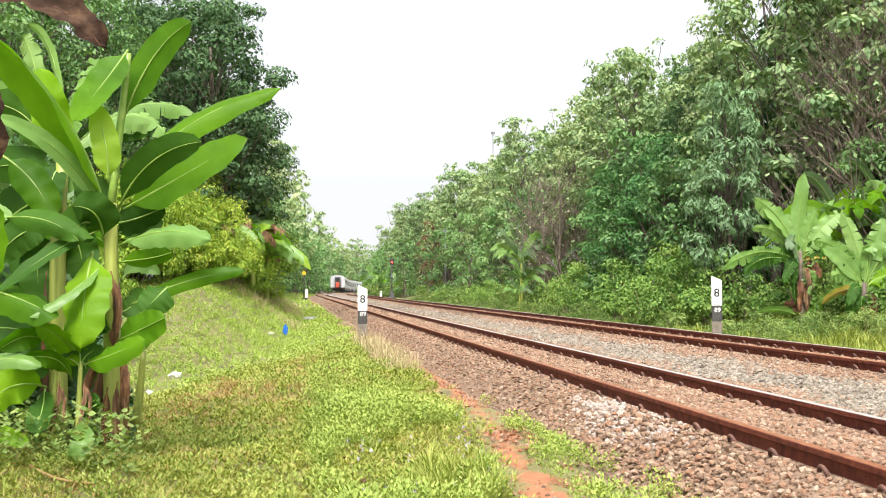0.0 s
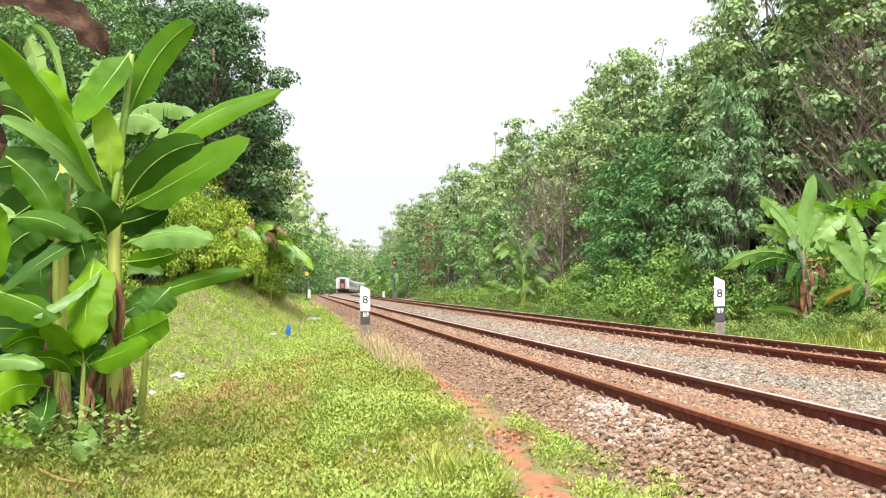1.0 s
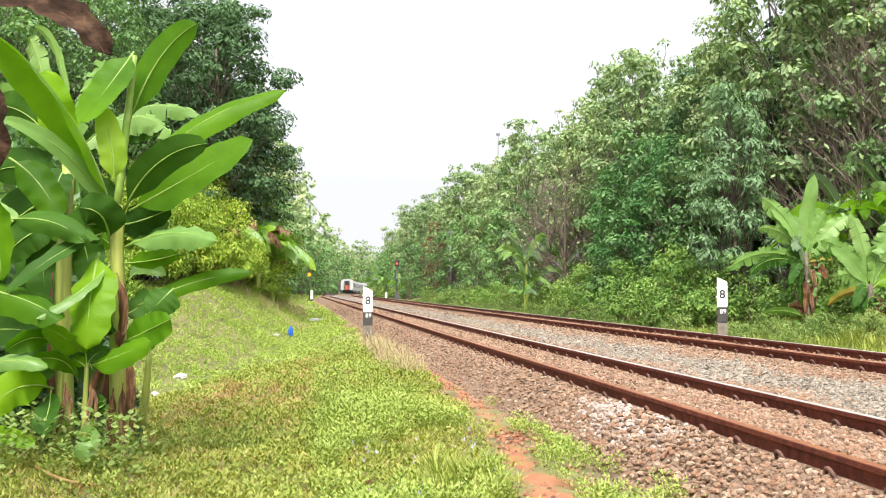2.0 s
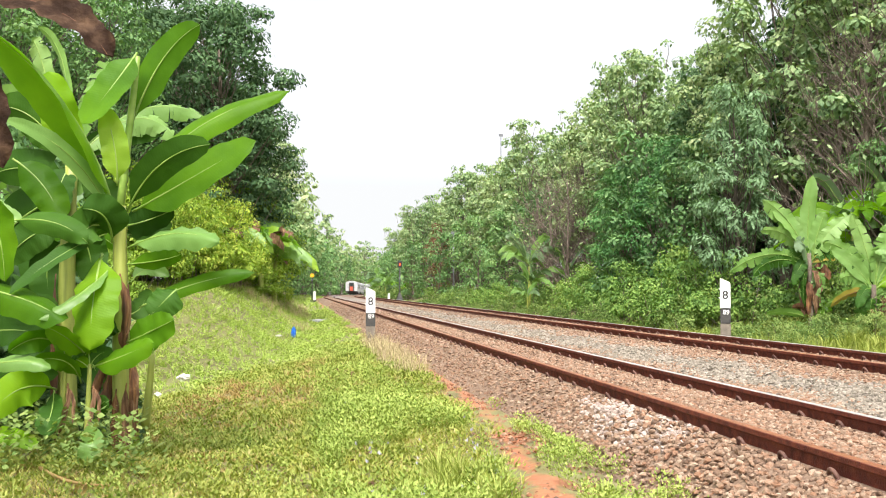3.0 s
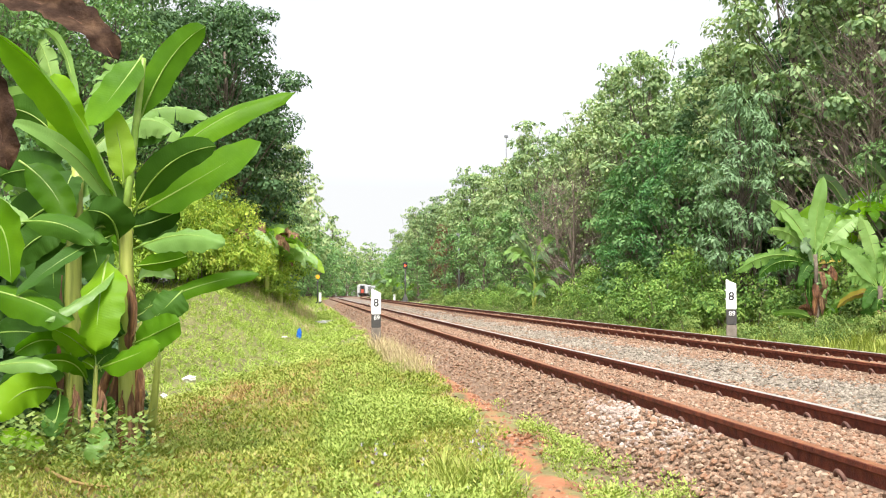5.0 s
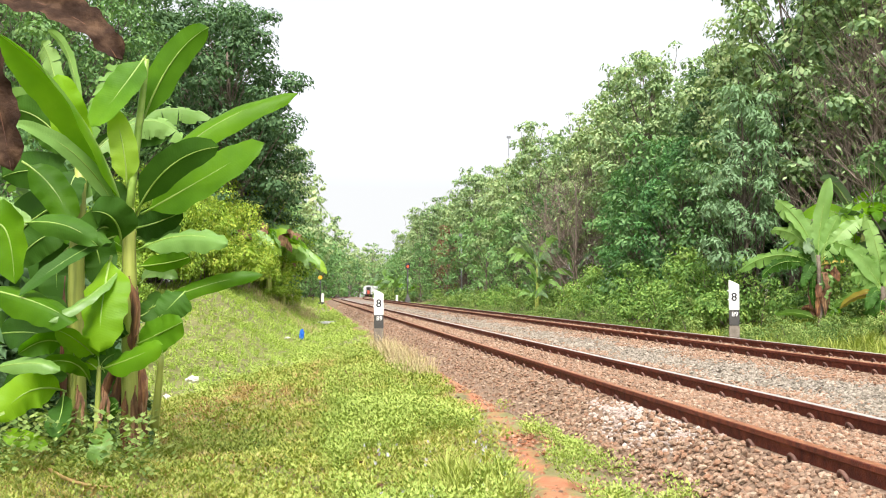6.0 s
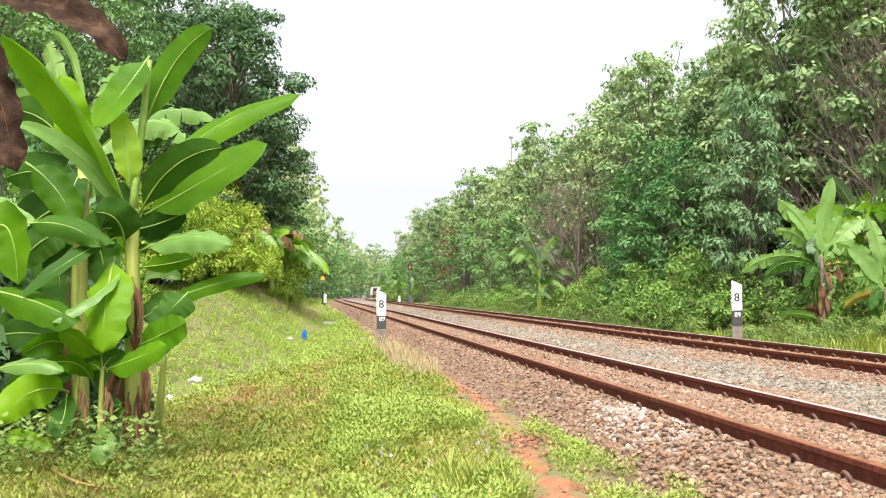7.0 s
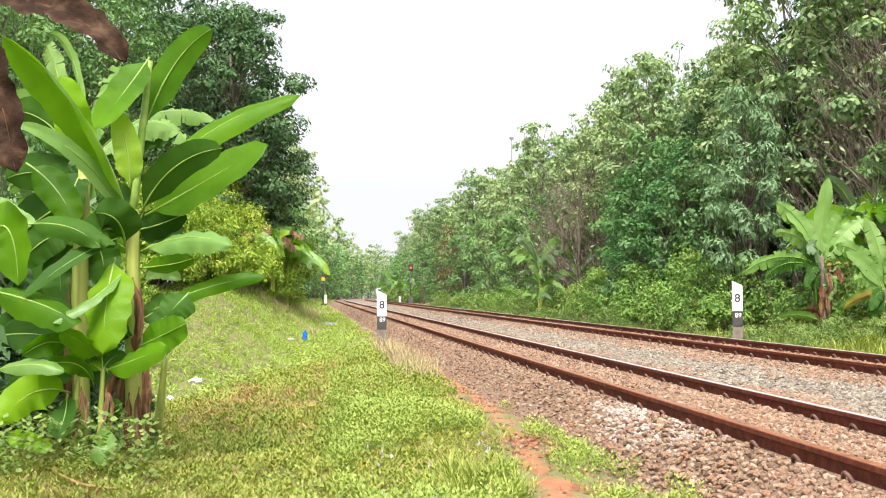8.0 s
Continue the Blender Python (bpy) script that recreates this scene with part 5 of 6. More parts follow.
far_banana = tagged(new("banana_plant"), "banana plant with waxy pale upright leaves and a brown trunk", "banana plant", group="banana plants across the tracks")
far_banana.matrix_basis = pose(12.510, 23.386, -0.423, 0, 0, -8.641)
part("trunk", [tube(wavy([(0.00, 0.00, -0.13), (0.01, 0.00, 0.92), (-0.03, 0.00, 2.25)]), np.linspace(0.084, 0.049, 9), 10)], M["bark"], far_banana, "dark brown trunk", True)
swaying.append((banana_leaf(far_banana, (-0.03, 0.00, 2.11), (-0.11, 0.00, 3.02), (0.10, 0.00, 4.20), 0.39, 5, "banana_light"), (-0.03, 0.00, 2.11), "far"))
swaying.append((banana_leaf(far_banana, (-0.08, 0.00, 2.07), (-0.36, 0.00, 3.16), (-1.15, 0.00, 3.58), 0.47, 12, "banana_light", torn=True), (-0.08, 0.00, 2.07), "far"))
swaying.append((banana_leaf(far_banana, (-0.11, 0.00, 2.11), (-0.53, 0.00, 2.95), (-1.19, 0.00, 2.82), 0.34, 25, "banana_pale", torn=True), (-0.11, 0.00, 2.11), "far"))
swaying.append((banana_leaf(far_banana, (-0.08, 0.00, 2.11), (-0.25, 0.00, 2.88), (-0.92, 0.00, 3.30), 0.39, -20, "banana_light"), (-0.08, 0.00, 2.11), "far"))
swaying.append((banana_leaf(far_banana, (-0.11, 0.00, 2.04), (-1.09, 0.00, 2.53), (-1.98, 0.00, 1.79), 0.34, 20, "banana_pale", torn=True), (-0.11, 0.00, 2.04), "far"))
banana_leaf(far_banana, (-0.11, 0.00, 1.97), (-0.95, 0.00, 2.32), (-1.40, 0.00, 1.73), 0.29, 10, "banana_in_shade", torn=True)
swaying.append((banana_leaf(far_banana, (0.03, 0.00, 2.15), (0.20, 0.00, 2.88), (0.38, 0.00, 3.27), 0.38, 0, "banana_pale"), (0.03, 0.00, 2.15), "far"))
swaying.append((banana_leaf(far_banana, (0.03, 0.00, 2.11), (0.42, 0.00, 2.88), (1.01, 0.00, 3.21), 0.46, 10, "banana_pale", torn=True), (0.03, 0.00, 2.11), "far"))
banana_leaf(far_banana, (0.03, 0.00, 2.07), (0.52, 0.00, 2.60), (0.87, 0.00, 2.32), 0.46, 0, "banana_in_shade", torn=True)
banana_leaf(far_banana, (0.00, 0.00, 2.04), (-0.25, 0.00, 2.46), (-0.36, 0.00, 1.90), 0.39, 0, "banana_in_shade")
banana_leaf(far_banana, (0.03, 0.00, 1.97), (0.31, 0.00, 2.32), (0.61, 0.00, 2.07), 0.24, 20, "yellow")
banana_leaf(far_banana, (0.03, 0.00, 1.90), (0.38, 0.00, 2.01), (0.47, 0.00, 1.59), 0.21, 0, "sheath")
swaying.append((banana_leaf(far_banana, (-0.03, 0.00, 0.64), (-0.60, 0.00, 0.92), (-1.12, 0.00, 0.74), 0.21, 30, "banana_light"), (-0.03, 0.00, 0.64), "far"))
swaying.append((banana_leaf(far_banana, (-0.01, 0.00, 0.22), (-0.25, 0.00, 0.50), (-0.36, 0.00, 0.59), 0.15, 20, "banana_pale", torn=True), (-0.01, 0.00, 0.22), "far"))
swaying.append((banana_leaf(far_banana, (0.03, 0.00, 0.64), (-0.04, 0.00, 0.99), (-0.28, 0.00, 1.40), 0.14, 0, "banana_light", torn=True), (0.03, 0.00, 0.64), "far"))
banana_leaf(far_banana, (0.03, 0.00, 0.64), (-0.14, 0.00, 1.06), (-0.46, 0.00, 0.92), 0.18, 20, "sheath")
banana_leaf(far_banana, (-0.01, 0.00, 2.01), (-0.22, 0.00, 2.18), (-0.49, -0.20, 1.48), 0.28, -25, "banana_in_shade", torn=True)
swaying.append((banana_leaf(far_banana, (-0.01, 0.00, 1.96), (0.18, 0.10, 2.11), (0.31, 0.00, 1.41), 0.28, -8, "banana_pale", torn=True), (-0.01, 0.00, 1.96), "far"))
banana_leaf(far_banana, (-0.01, 0.00, 1.90), (-0.06, 0.20, 1.90), (-0.18, 0.20, 1.20), 0.22, 9, "banana_grey", torn=True)
swaying.append((banana_leaf(far_banana, (-0.01, 0.00, 1.84), (0.09, 0.00, 1.90), (0.12, -0.20, 1.20), 0.25, -24, "banana_light", torn=True), (-0.01, 0.00, 1.84), "far"))
banana_leaf(far_banana, (-0.01, 0.00, 1.79), (-0.31, 0.10, 2.67), (-0.67, 0.00, 1.97), 0.34, -7, "banana_in_shade", torn=True)
swaying.append((banana_leaf(far_banana, (-0.01, 0.00, 1.73), (0.37, 0.20, 3.24), (0.69, 0.20, 2.54), 0.36, 10, "banana_pale", torn=True), (-0.01, 0.00, 1.73), "far"))
banana_leaf(far_banana, (-0.01, 0.00, 1.68), (-0.17, 0.00, 3.02), (-0.39, -0.20, 2.31), 0.34, -23, "banana_grey", torn=True)
swaying.append((banana_leaf(far_banana, (-0.01, 0.00, 1.62), (0.15, 0.10, 2.60), (0.25, 0.00, 1.90), 0.34, -6, "banana_light", torn=True), (-0.01, 0.00, 1.62), "far"))
banana_leaf(far_banana, (0.06, 0.00, 0.64), (0.31, 0.00, 1.06), (0.52, 0.00, 0.85), 0.27, 20, "banana", torn=True)
far_banana_b = tagged(new("banana_plant"), "banana plant with broad pale leaves and one yellowed leaf", "banana plant", group="banana plants across the tracks")
far_banana_b.matrix_basis = pose(13.521, 22.221, -0.488, 0, 0, -8.641)
part("trunk", [tube(wavy([(0.03, 0.00, -0.09), (-0.03, 0.00, 0.74), (-0.05, 0.00, 1.54)]), np.linspace(0.107, 0.060, 9), 10)], M["bark"], far_banana_b, "brown trunk", True)
swaying.append((banana_leaf(far_banana_b, (-0.05, 0.00, 1.41), (-0.43, 0.00, 2.48), (-1.23, 0.00, 2.55), 0.40, 12, "banana_light", torn=True), (-0.05, 0.00, 1.41), "far"))
swaying.append((banana_leaf(far_banana_b, (-0.05, 0.00, 1.41), (-0.56, 0.00, 2.21), (-1.03, 0.00, 2.35), 0.38, -10, "banana_light"), (-0.05, 0.00, 1.41), "far"))
swaying.append((banana_leaf(far_banana_b, (-0.03, 0.00, 1.47), (-0.16, 0.00, 2.48), (-0.56, 0.00, 3.26), 0.38, 0, "banana_pale", torn=True), (-0.03, 0.00, 1.47), "far"))
swaying.append((banana_leaf(far_banana_b, (-0.03, 0.00, 1.47), (0.17, 0.00, 2.48), (0.48, 0.00, 3.08), 0.51, 8, "banana_light", torn=True), (-0.03, 0.00, 1.47), "far"))
swaying.append((banana_leaf(far_banana_b, (0.00, 0.00, 1.47), (0.38, 0.00, 2.35), (0.91, 0.00, 2.61), 0.55, 0, "banana_light"), (0.00, 0.00, 1.47), "far"))
banana_leaf(far_banana_b, (0.00, 0.00, 1.43), (0.51, 0.00, 1.94), (1.05, 0.00, 1.54), 0.55, 15, "banana", torn=True)
swaying.append((banana_leaf(far_banana_b, (-0.05, 0.00, 1.38), (-0.56, 0.00, 1.54), (-1.23, 0.00, 1.01), 0.31, 20, "banana_light", torn=True), (-0.05, 0.00, 1.38), "far"))
banana_leaf(far_banana_b, (-0.08, 0.00, 1.34), (-0.63, 0.00, 1.47), (-1.07, 0.00, 1.01), 0.23, 20, "yellow")
swaying.append((banana_leaf(far_banana_b, (-0.05, 0.00, 1.30), (-0.43, 0.00, 1.94), (-0.83, 0.00, 1.68), 0.36, 0, "banana_pale", torn=True), (-0.05, 0.00, 1.30), "far"))
swaying.append((banana_leaf(far_banana_b, (-0.03, 0.00, 0.60), (-0.43, 0.00, 0.80), (-0.83, 0.00, 0.71), 0.17, 25, "banana_pale", torn=True), (-0.03, 0.00, 0.60), "far"))
swaying.append((banana_leaf(far_banana_b, (-0.03, 0.00, 0.47), (-0.36, 0.00, 0.60), (-0.70, 0.00, 0.13), 0.32, 0, "banana_pale"), (-0.03, 0.00, 0.47), "far"))
banana_leaf(far_banana_b, (-0.03, 0.00, 1.34), (-0.23, 0.00, 1.68), (-0.51, -0.20, 1.01), 0.29, -25, "banana_in_shade", torn=True)
swaying.append((banana_leaf(far_banana_b, (-0.03, 0.00, 1.29), (0.18, 0.10, 1.68), (0.31, 0.00, 1.01), 0.32, -8, "banana_pale", torn=True), (-0.03, 0.00, 1.29), "far"))
banana_leaf(far_banana_b, (-0.03, 0.00, 1.23), (-0.08, 0.20, 1.41), (-0.21, 0.20, 0.73), 0.24, 9, "banana_grey", torn=True)
swaying.append((banana_leaf(far_banana_b, (-0.03, 0.00, 1.18), (0.07, 0.00, 2.88), (0.09, -0.20, 2.21), 0.38, -24, "banana_light", torn=True), (-0.03, 0.00, 1.18), "far"))
banana_leaf(far_banana_b, (-0.03, 0.00, 1.13), (-0.32, 0.10, 2.62), (-0.70, 0.00, 1.94), 0.35, -7, "banana_in_shade", torn=True)
swaying.append((banana_leaf(far_banana_b, (-0.03, 0.00, 1.07), (0.36, 0.20, 2.62), (0.66, 0.20, 1.95), 0.35, 10, "banana_pale", torn=True), (-0.03, 0.00, 1.07), "far"))
banana_leaf(far_banana_b, (-0.03, 0.00, 1.21), (0.38, 0.00, 1.27), (0.64, 0.00, 0.74), 0.44, 0, "banana_in_shade", torn=True)
banana_leaf(far_banana_b, (-0.03, 0.00, 1.14), (-0.27, 0.00, 1.27), (-0.43, 0.00, 0.74), 0.38, 0, "banana_in_shade", torn=True)
hanging = random.Random(77)
for plant, top in ((far_banana, 1.9), (far_banana_b, 1.3)):
    for k in range(7):
        g = k * 0.9 + hanging.uniform(-0.3, 0.3)
        o, z = np.array([math.cos(g), math.sin(g), 0]), top * hanging.uniform(0.75, 1.0)
        banana_leaf(plant, o * 0.05 + (0, 0, z), o * 0.28 + (0, 0, z + 0.05), o * 0.16 + (0, 0, z - hanging.uniform(0.6, 1.1)), hanging.uniform(0.12, 0.24), hanging.uniform(-40, 40), ("sheath_pale", "banana_in_shade", "sheath")[k % 3], fold=0.5, torn=k % 3 == 1, name="hanging_leaf", crumple=0.0 if k % 3 == 1 else 0.2)
near_banana = tagged(new("banana_plant"), "banana plant with brown withered hanging leaves", "banana plant")
near_banana.matrix_basis = pose(-1.682, 4.908, -0.338, 0, 0, -8.641)
part("trunk", [tube(wavy([(0.00, 0.00, -0.10), (0.00, 0.00, 1.31), (0.00, 0.00, 2.80)]), np.linspace(0.141, 0.077, 9), 10)], M["stem"], near_banana, "trunk out of sight beside the path", True)
swaying.append((banana_leaf(near_banana, (0.00, 0.00, 2.70), (0.69, -0.05, 2.64), (0.86, -0.10, 2.33), 0.15, 24, "deadleaf", fold=0.7, wave=0.05, end=0.3, n=30, crumple=0.22), (0.00, 0.00, 2.70), "dead"))
swaying.append((banana_leaf(near_banana, (0.00, 0.00, 2.65), (0.21, 0.00, 2.54), (0.36, -0.05, 1.84), 0.18, 10, "deadleaf", fold=0.6, wave=0.05, end=0.85, n=30, crumple=0.22), (0.00, 0.00, 2.65), "dead"))
banana_leaf(near_banana, (0.00, 0.00, 2.70), (-0.29, 0.10, 3.15), (-0.90, 0.30, 3.01), 0.33, 10, "banana")
banana_leaf(near_banana, (0.00, 0.00, 2.70), (-0.08, 0.10, 3.41), (-0.46, 0.30, 3.83), 0.33, 10, "banana")
# extra overhead leaves, out of view, added to shade the banana plants beyond
banana_leaf(near_banana, (0.00, 0.00, 2.75), (-0.50, 0.25, 3.80), (-1.03, 0.50, 3.45), 0.32, 60, "banana")
banana_leaf(near_banana, (0.00, 0.00, 2.75), (-0.42, 0.50, 4.30), (-0.87, 1.00, 4.07), 0.32, 48, "banana")
banana_leaf(near_banana, (0.00, 0.00, 2.75), (-0.33, -0.15, 3.42), (-0.64, -0.30, 2.94), 0.32, 36, "banana")
banana_leaf(near_banana, (0.00, 0.00, 2.75), (-0.27, 0.60, 3.99), (-0.53, 1.20, 3.75), 0.32, 24, "banana")


def plain_banana(seed, h, leaves, length, torn, mats, steep=1.0):
    """A banana plant farther off: a sheathed trunk and a fountain of bowed leaves."""
    rng = np.random.default_rng(seed)
    e = tagged(new("banana_plant"), "banana plant with arching torn leaves among the shrubs", "banana plant", group="banana plants among the shrubs")
    part("trunk", [tube(wavy([(0, 0, -0.3), (0.05, 0, h * 0.5), (0, 0.05, h)]), np.linspace(0.11, 0.05, 9), 8)], M["stem"], e, "", True)
    for k in range(leaves):
        g = k * 2.4 + rng.uniform(-0.3, 0.3)
        up = rng.uniform(0.1, 1.0) * steep
        o = np.array([math.cos(g), math.sin(g), 0])
        a = np.array([0, 0, h - 0.05])
        b = a + o * length * (0.45 - 0.2 * up) + np.array([0, 0, length * (0.35 + 0.45 * up)])
        c = a + o * length * (0.9 - 0.5 * up) + np.array([0, 0, length * (-0.25 + 1.0 * up)])
        banana_leaf(e, a, b, c, rng.uniform(0.28, 0.40), rng.uniform(-35, 35), mats[k % len(mats)], torn=torn and rng.random() < 0.8, n=10)
    return e


wild = [plain_banana(5, 2.4, 13, 2.3, True, ["banana_pale", "banana_grey", "banana_light", "banana_grey"]), plain_banana(6, 1.9, 9, 2.0, True, ["banana", "banana_light", "banana_grey"]),
        plain_banana(7, 1.6, 16, 1.6, True, ["banana_light", "banana_lime", "banana", "banana_light", "banana_pale", "banana_lime", "banana_light", "sheath_pale"], 0.45)]
for k, x, y, s in ((0, 11.8, 51, 1.1), (0, 11.3, 48.5, 0.75), (0, 10.9, 47.5, 0.5), (1, 13.6, 50, 0.95), (1, 14.2, 36, 0.8), (0, 10.3, 119, 1.1), (0, 11.4, 123, 1.3), (0, 10.5, 130, 1.3), (1, 12.3, 119, 1.2), (0, 11.2, 137, 1.4), (1, 14.7, 25.1, 1.2), (1, 15.3, 24.0, 1.25), (1, 13.6, 24.6, 1.0),
                   (2, -1.5, 42.0, 1.35), (2, -2.6, 41.5, 1.2), (2, -0.9, 43.2, 1.3), (2, -3.0, 38.5, 1.1), (2, -1.9, 43.8, 1.4), (1, -6.0, 22, 1.2), (1, 17, 23.5, 1.0), (1, -4.6, 18.5, 1.1)):
    put(wild[k], used, x, y, s, R.uniform(0, 6.28), sink=0.1 if k == 2 else 0.9 if y > 100 else 0.0)


# ---- grass, herbs, ballast stones, litter ----
def tuft(rng, n, h, w, lean):
    """Blades fanning out of one root."""
    v, f = [], []
    for k in range(n):
        g, r = rng.uniform(0, 6.28), rng.uniform(0, 0.05)
        o = np.array([math.cos(g), math.sin(g), 0])
        s = np.array([-o[1], o[0], 0]) * w * rng.uniform(0.7, 1.3)
        hh, le = h * rng.uniform(0.5, 1.1), lean * rng.uniform(0.3, 1.3)
        a = o * r
        m = a + o * le * 0.35 + np.array([0, 0, hh * 0.65])
        t = a + o * le + np.array([0, 0, hh])
        i = len(v)
        v += [a - s * 0.6, a + s * 0.6, m + s, m - s, t]
        f += [(i, i + 1, i + 2), (i, i + 2, i + 3), (i + 3, i + 2, i + 4)]
    return np.array(v), np.array(f)


def rosette(rng, n, r, z, w):
    """Small broad leaves spread round a low stem."""
    v, f = [], []
    for k in range(n):
        g = rng.uniform(0, 6.28)
        o = np.array([math.cos(g), math.sin(g), 0])
        s = np.array([-o[1], o[0], 0]) * w * rng.uniform(0.7, 1.2)
        c = o * r * rng.uniform(0.1, 0.7) + np.array([0, 0, z * rng.uniform(0.3, 1.1)])
        ln = w * 2.2 * rng.uniform(0.7, 1.2)
        i = len(v)
        v += [c, c + o * ln * 0.5 + s + (0, 0, 0.25 * ln), c + o * ln + (0, 0, 0.02), c + o * ln * 0.5 - s + (0, 0, 0.25 * ln)]
        f += [(i, i + 1, i + 2), (i, i + 2, i + 3)]
    return np.array(v), np.array(f)


def spread_over(rng, count, y0, y1, u0, u1, keep):
    """Places on the ground inside the wedge that the path looks over."""
    y = y0 + (y1 - y0) * rng.uniform(0, 1, count)
    x = u0 + (u1 - u0) * rng.uniform(0, 1, count)
    ok = keep(x, y)
    x, y = x[ok], y[ok]
    return np.stack([x, y, ground_z(x, y)], -1)


def patchy(x, y, s=1.0):
    return 0.5 + 0.25 * (np.sin(x * 2.1 * s + 1.3 * np.sin(y * 0.8 * s)) + np.sin(y * 1.7 * s + 1.1 * np.sin(x * 1.3 * s)))


def clay_x(y):
    """Where the trodden clay strip lies across the ground at y."""
    return np.interp(y, [0, 7, 8.7, 10.5, 13.4, 18, 25, 33, 43, 60], [1.3, 1.71, 1.87, 2.06, 2.23, 2.36, 2.2, 1.85, 1.66, 1.75])


def lawn_end(x):
    """How far the level lawn reaches before the ground dips to the bank."""
    return 13.5 + 3.6 * np.clip(x + 1.8, 0, 3)


def bare_patch(x, y):
    """1 where the lawn is thin and brown, 0 where it is lush."""
    worn = np.exp(-((x + 0.6 - 0.09 * (y - 14)) / 1.1) ** 2 - ((y - 14.5) / 3.2) ** 2) + 0.8 * np.exp(-((x - 0.2) / 0.5) ** 2 - ((y - 20) / 2.5) ** 2)
    lush = np.exp(-((x - 0.9) / 0.6) ** 2 - ((y - 9) / 3.5) ** 2)
    return np.clip(0.95 * worn + 0.75 * patchy(x * 2.1, y * 1.5) - 0.9 * lush - 0.25, 0, 1)


def turf():
    rng = np.random.default_rng(8)
    near, lush, dry, far, herb = [], [], [], [], []

    def view(x, y):
        gap = clay_x(y) - x
        return (x > -0.36 * y - 0.3) & (y < lawn_end(x) + 0.8) & (gap > 0.1 + 0.08 * np.sin(y * 3.1)) & (rng.uniform(size=len(x)) > 0.93 * (1 - smooth(0.1, 0.75, gap)))

    for k in range(6):
        v, f = tuft(rng, 9, 0.06, 0.0042, 0.075)
        p = spread_over(rng, 6200, 6.0, 25, -6, 2.3, view)
        b = bare_patch(p[:, 0], p[:, 1])
        u = rng.uniform(size=len(p))
        for sel, out, lo in ((u > b + 0.15, near, 0.6), (u < 0.1 + 0.45 * b, dry, 0.5)):
            q = p[sel]
            out.append(scatter(v, f, q, rng.uniform(0, 6.28, len(q)), (1 + 0.03 * (q[:, 1] - 6)) * rng.uniform(lo, 1.4, len(q))))
    for k in range(6):
        v, f = rosette(rng, 17, 0.09, 0.06, 0.0088)
        p = spread_over(rng, 5200, 6.0, 25, -6, 2.3, view)
        b = bare_patch(p[:, 0], p[:, 1])
        p = p[rng.uniform(size=len(p)) > 0.25 + 0.7 * b]
        herb.append(scatter(v, f, p, rng.uniform(0, 6.28, len(p)), (1 + 0.03 * (p[:, 1] - 6)) * rng.uniform(0.5, 1.5, len(p))))
    # taller fresh weeds in soft heaps beside the strip and round the lawn's end
    for k in range(3):
        v, f = rosette(rng, 40, 0.15, 0.16, 0.009)
        p = np.vstack([spread_over(rng, 400, 6.2, 13, 0.2, 1.6, lambda x, y: (x < clay_x(y) - 0.25) & (patchy(x * 1.6, y * 1.2) > 0.42)), spread_over(rng, 160, 13, 24, 0.3, 1.6, lambda x, y: patchy(x + 2, y, 1.4) > 0.5),
                       spread_over(rng, 190, 6.2, 18, -4, 0.3, lambda x, y: (x > -0.3 * y) & (patchy(x - 1, y + 2, 1.3) > 0.62))])
        lush.append(scatter(v, f, p, rng.uniform(0, 6.28, len(p)), rng.uniform(0.5, 1.35, len(p))))
    slope = lambda x, y: (x > -0.33 * y - 0.5) & (x - bend(y) < 1.75 + 0.3 * np.sin(y)) & (y > lawn_end(x) - 0.5)
    for k in range(5):
        v, f = tuft(rng, 7, 0.13, 0.0075, 0.13)
        p = spread_over(rng, 6000, 14, 66, -14, 5, slope)
        far.append(scatter(v, f, p, rng.uniform(0, 6.28, len(p)), (0.7 + 0.012 * p[:, 1]) * rng.uniform(0.5, 1.25, len(p))))
    for k in range(3):
        v, f = rosette(rng, 16, 0.2, 0.17, 0.019)
        p = spread_over(rng, 6200, 15, 60, -14, 3, lambda x, y: slope(x, y) & (patchy(x, y, 0.6) > 0.12))
        lush.append(scatter(v, f, p, rng.uniform(0, 6.28, len(p)), rng.uniform(0.4, 1.2, len(p))))
    for k in range(2):
        v, f = tuft(rng, 8, 0.26, 0.016, 0.2)
        far.append(scatter(v, f, q := spread_over(rng, 2600, 60, 200, -6, 20, lambda x, y: (x - bend(y) < 1.9) & (x - bend(y) > -4.5)), rng.uniform(0, 6.28, len(q)), rng.uniform(0.6, 1.4, len(q))))
        far.append(scatter(v, f, q := spread_over(rng, 3600, 18, 160, 9, 20, lambda x, y: (x - bend(y) > 9.35) & (x - bend(y) < 11.2)), rng.uniform(0, 6.28, len(q)), rng.uniform(0.5, 1.6, len(q))))
    v, f = tuft(rng, 10, 0.34, 0.008, 0.2)
    q = spread_over(rng, 3000, 13, 34, 9.4, 15, lambda x, y: x < 0.7 * y + 0.5)
    herb.append(scatter(v, f, q, rng.uniform(0, 6.28, len(q)), rng.uniform(0.4, 1.5, len(q))))
    # low weeds between the clay and the ballast's foot
    for k in range(3):
        v, f = rosette(rng, 34, 0.15, 0.12, 0.009)
        q = spread_over(rng, 340, 5.6, 12.5, 1.7, 2.7, lambda x, y: (x > clay_x(y) + 0.12) & (x < 2.5 - 0.03 * (y - 6)) & (patchy(x * 2.6, y * 1.9) * rng.uniform(0.6, 1.2, len(x)) > 0.24 + 0.05 * (y - 6)))
        q[:, 2] = np.maximum(q[:, 2], np.interp(q[:, 0], [2.2, 2.25, 2.42, 2.80], [-2, -0.62, -0.48, -0.19]))
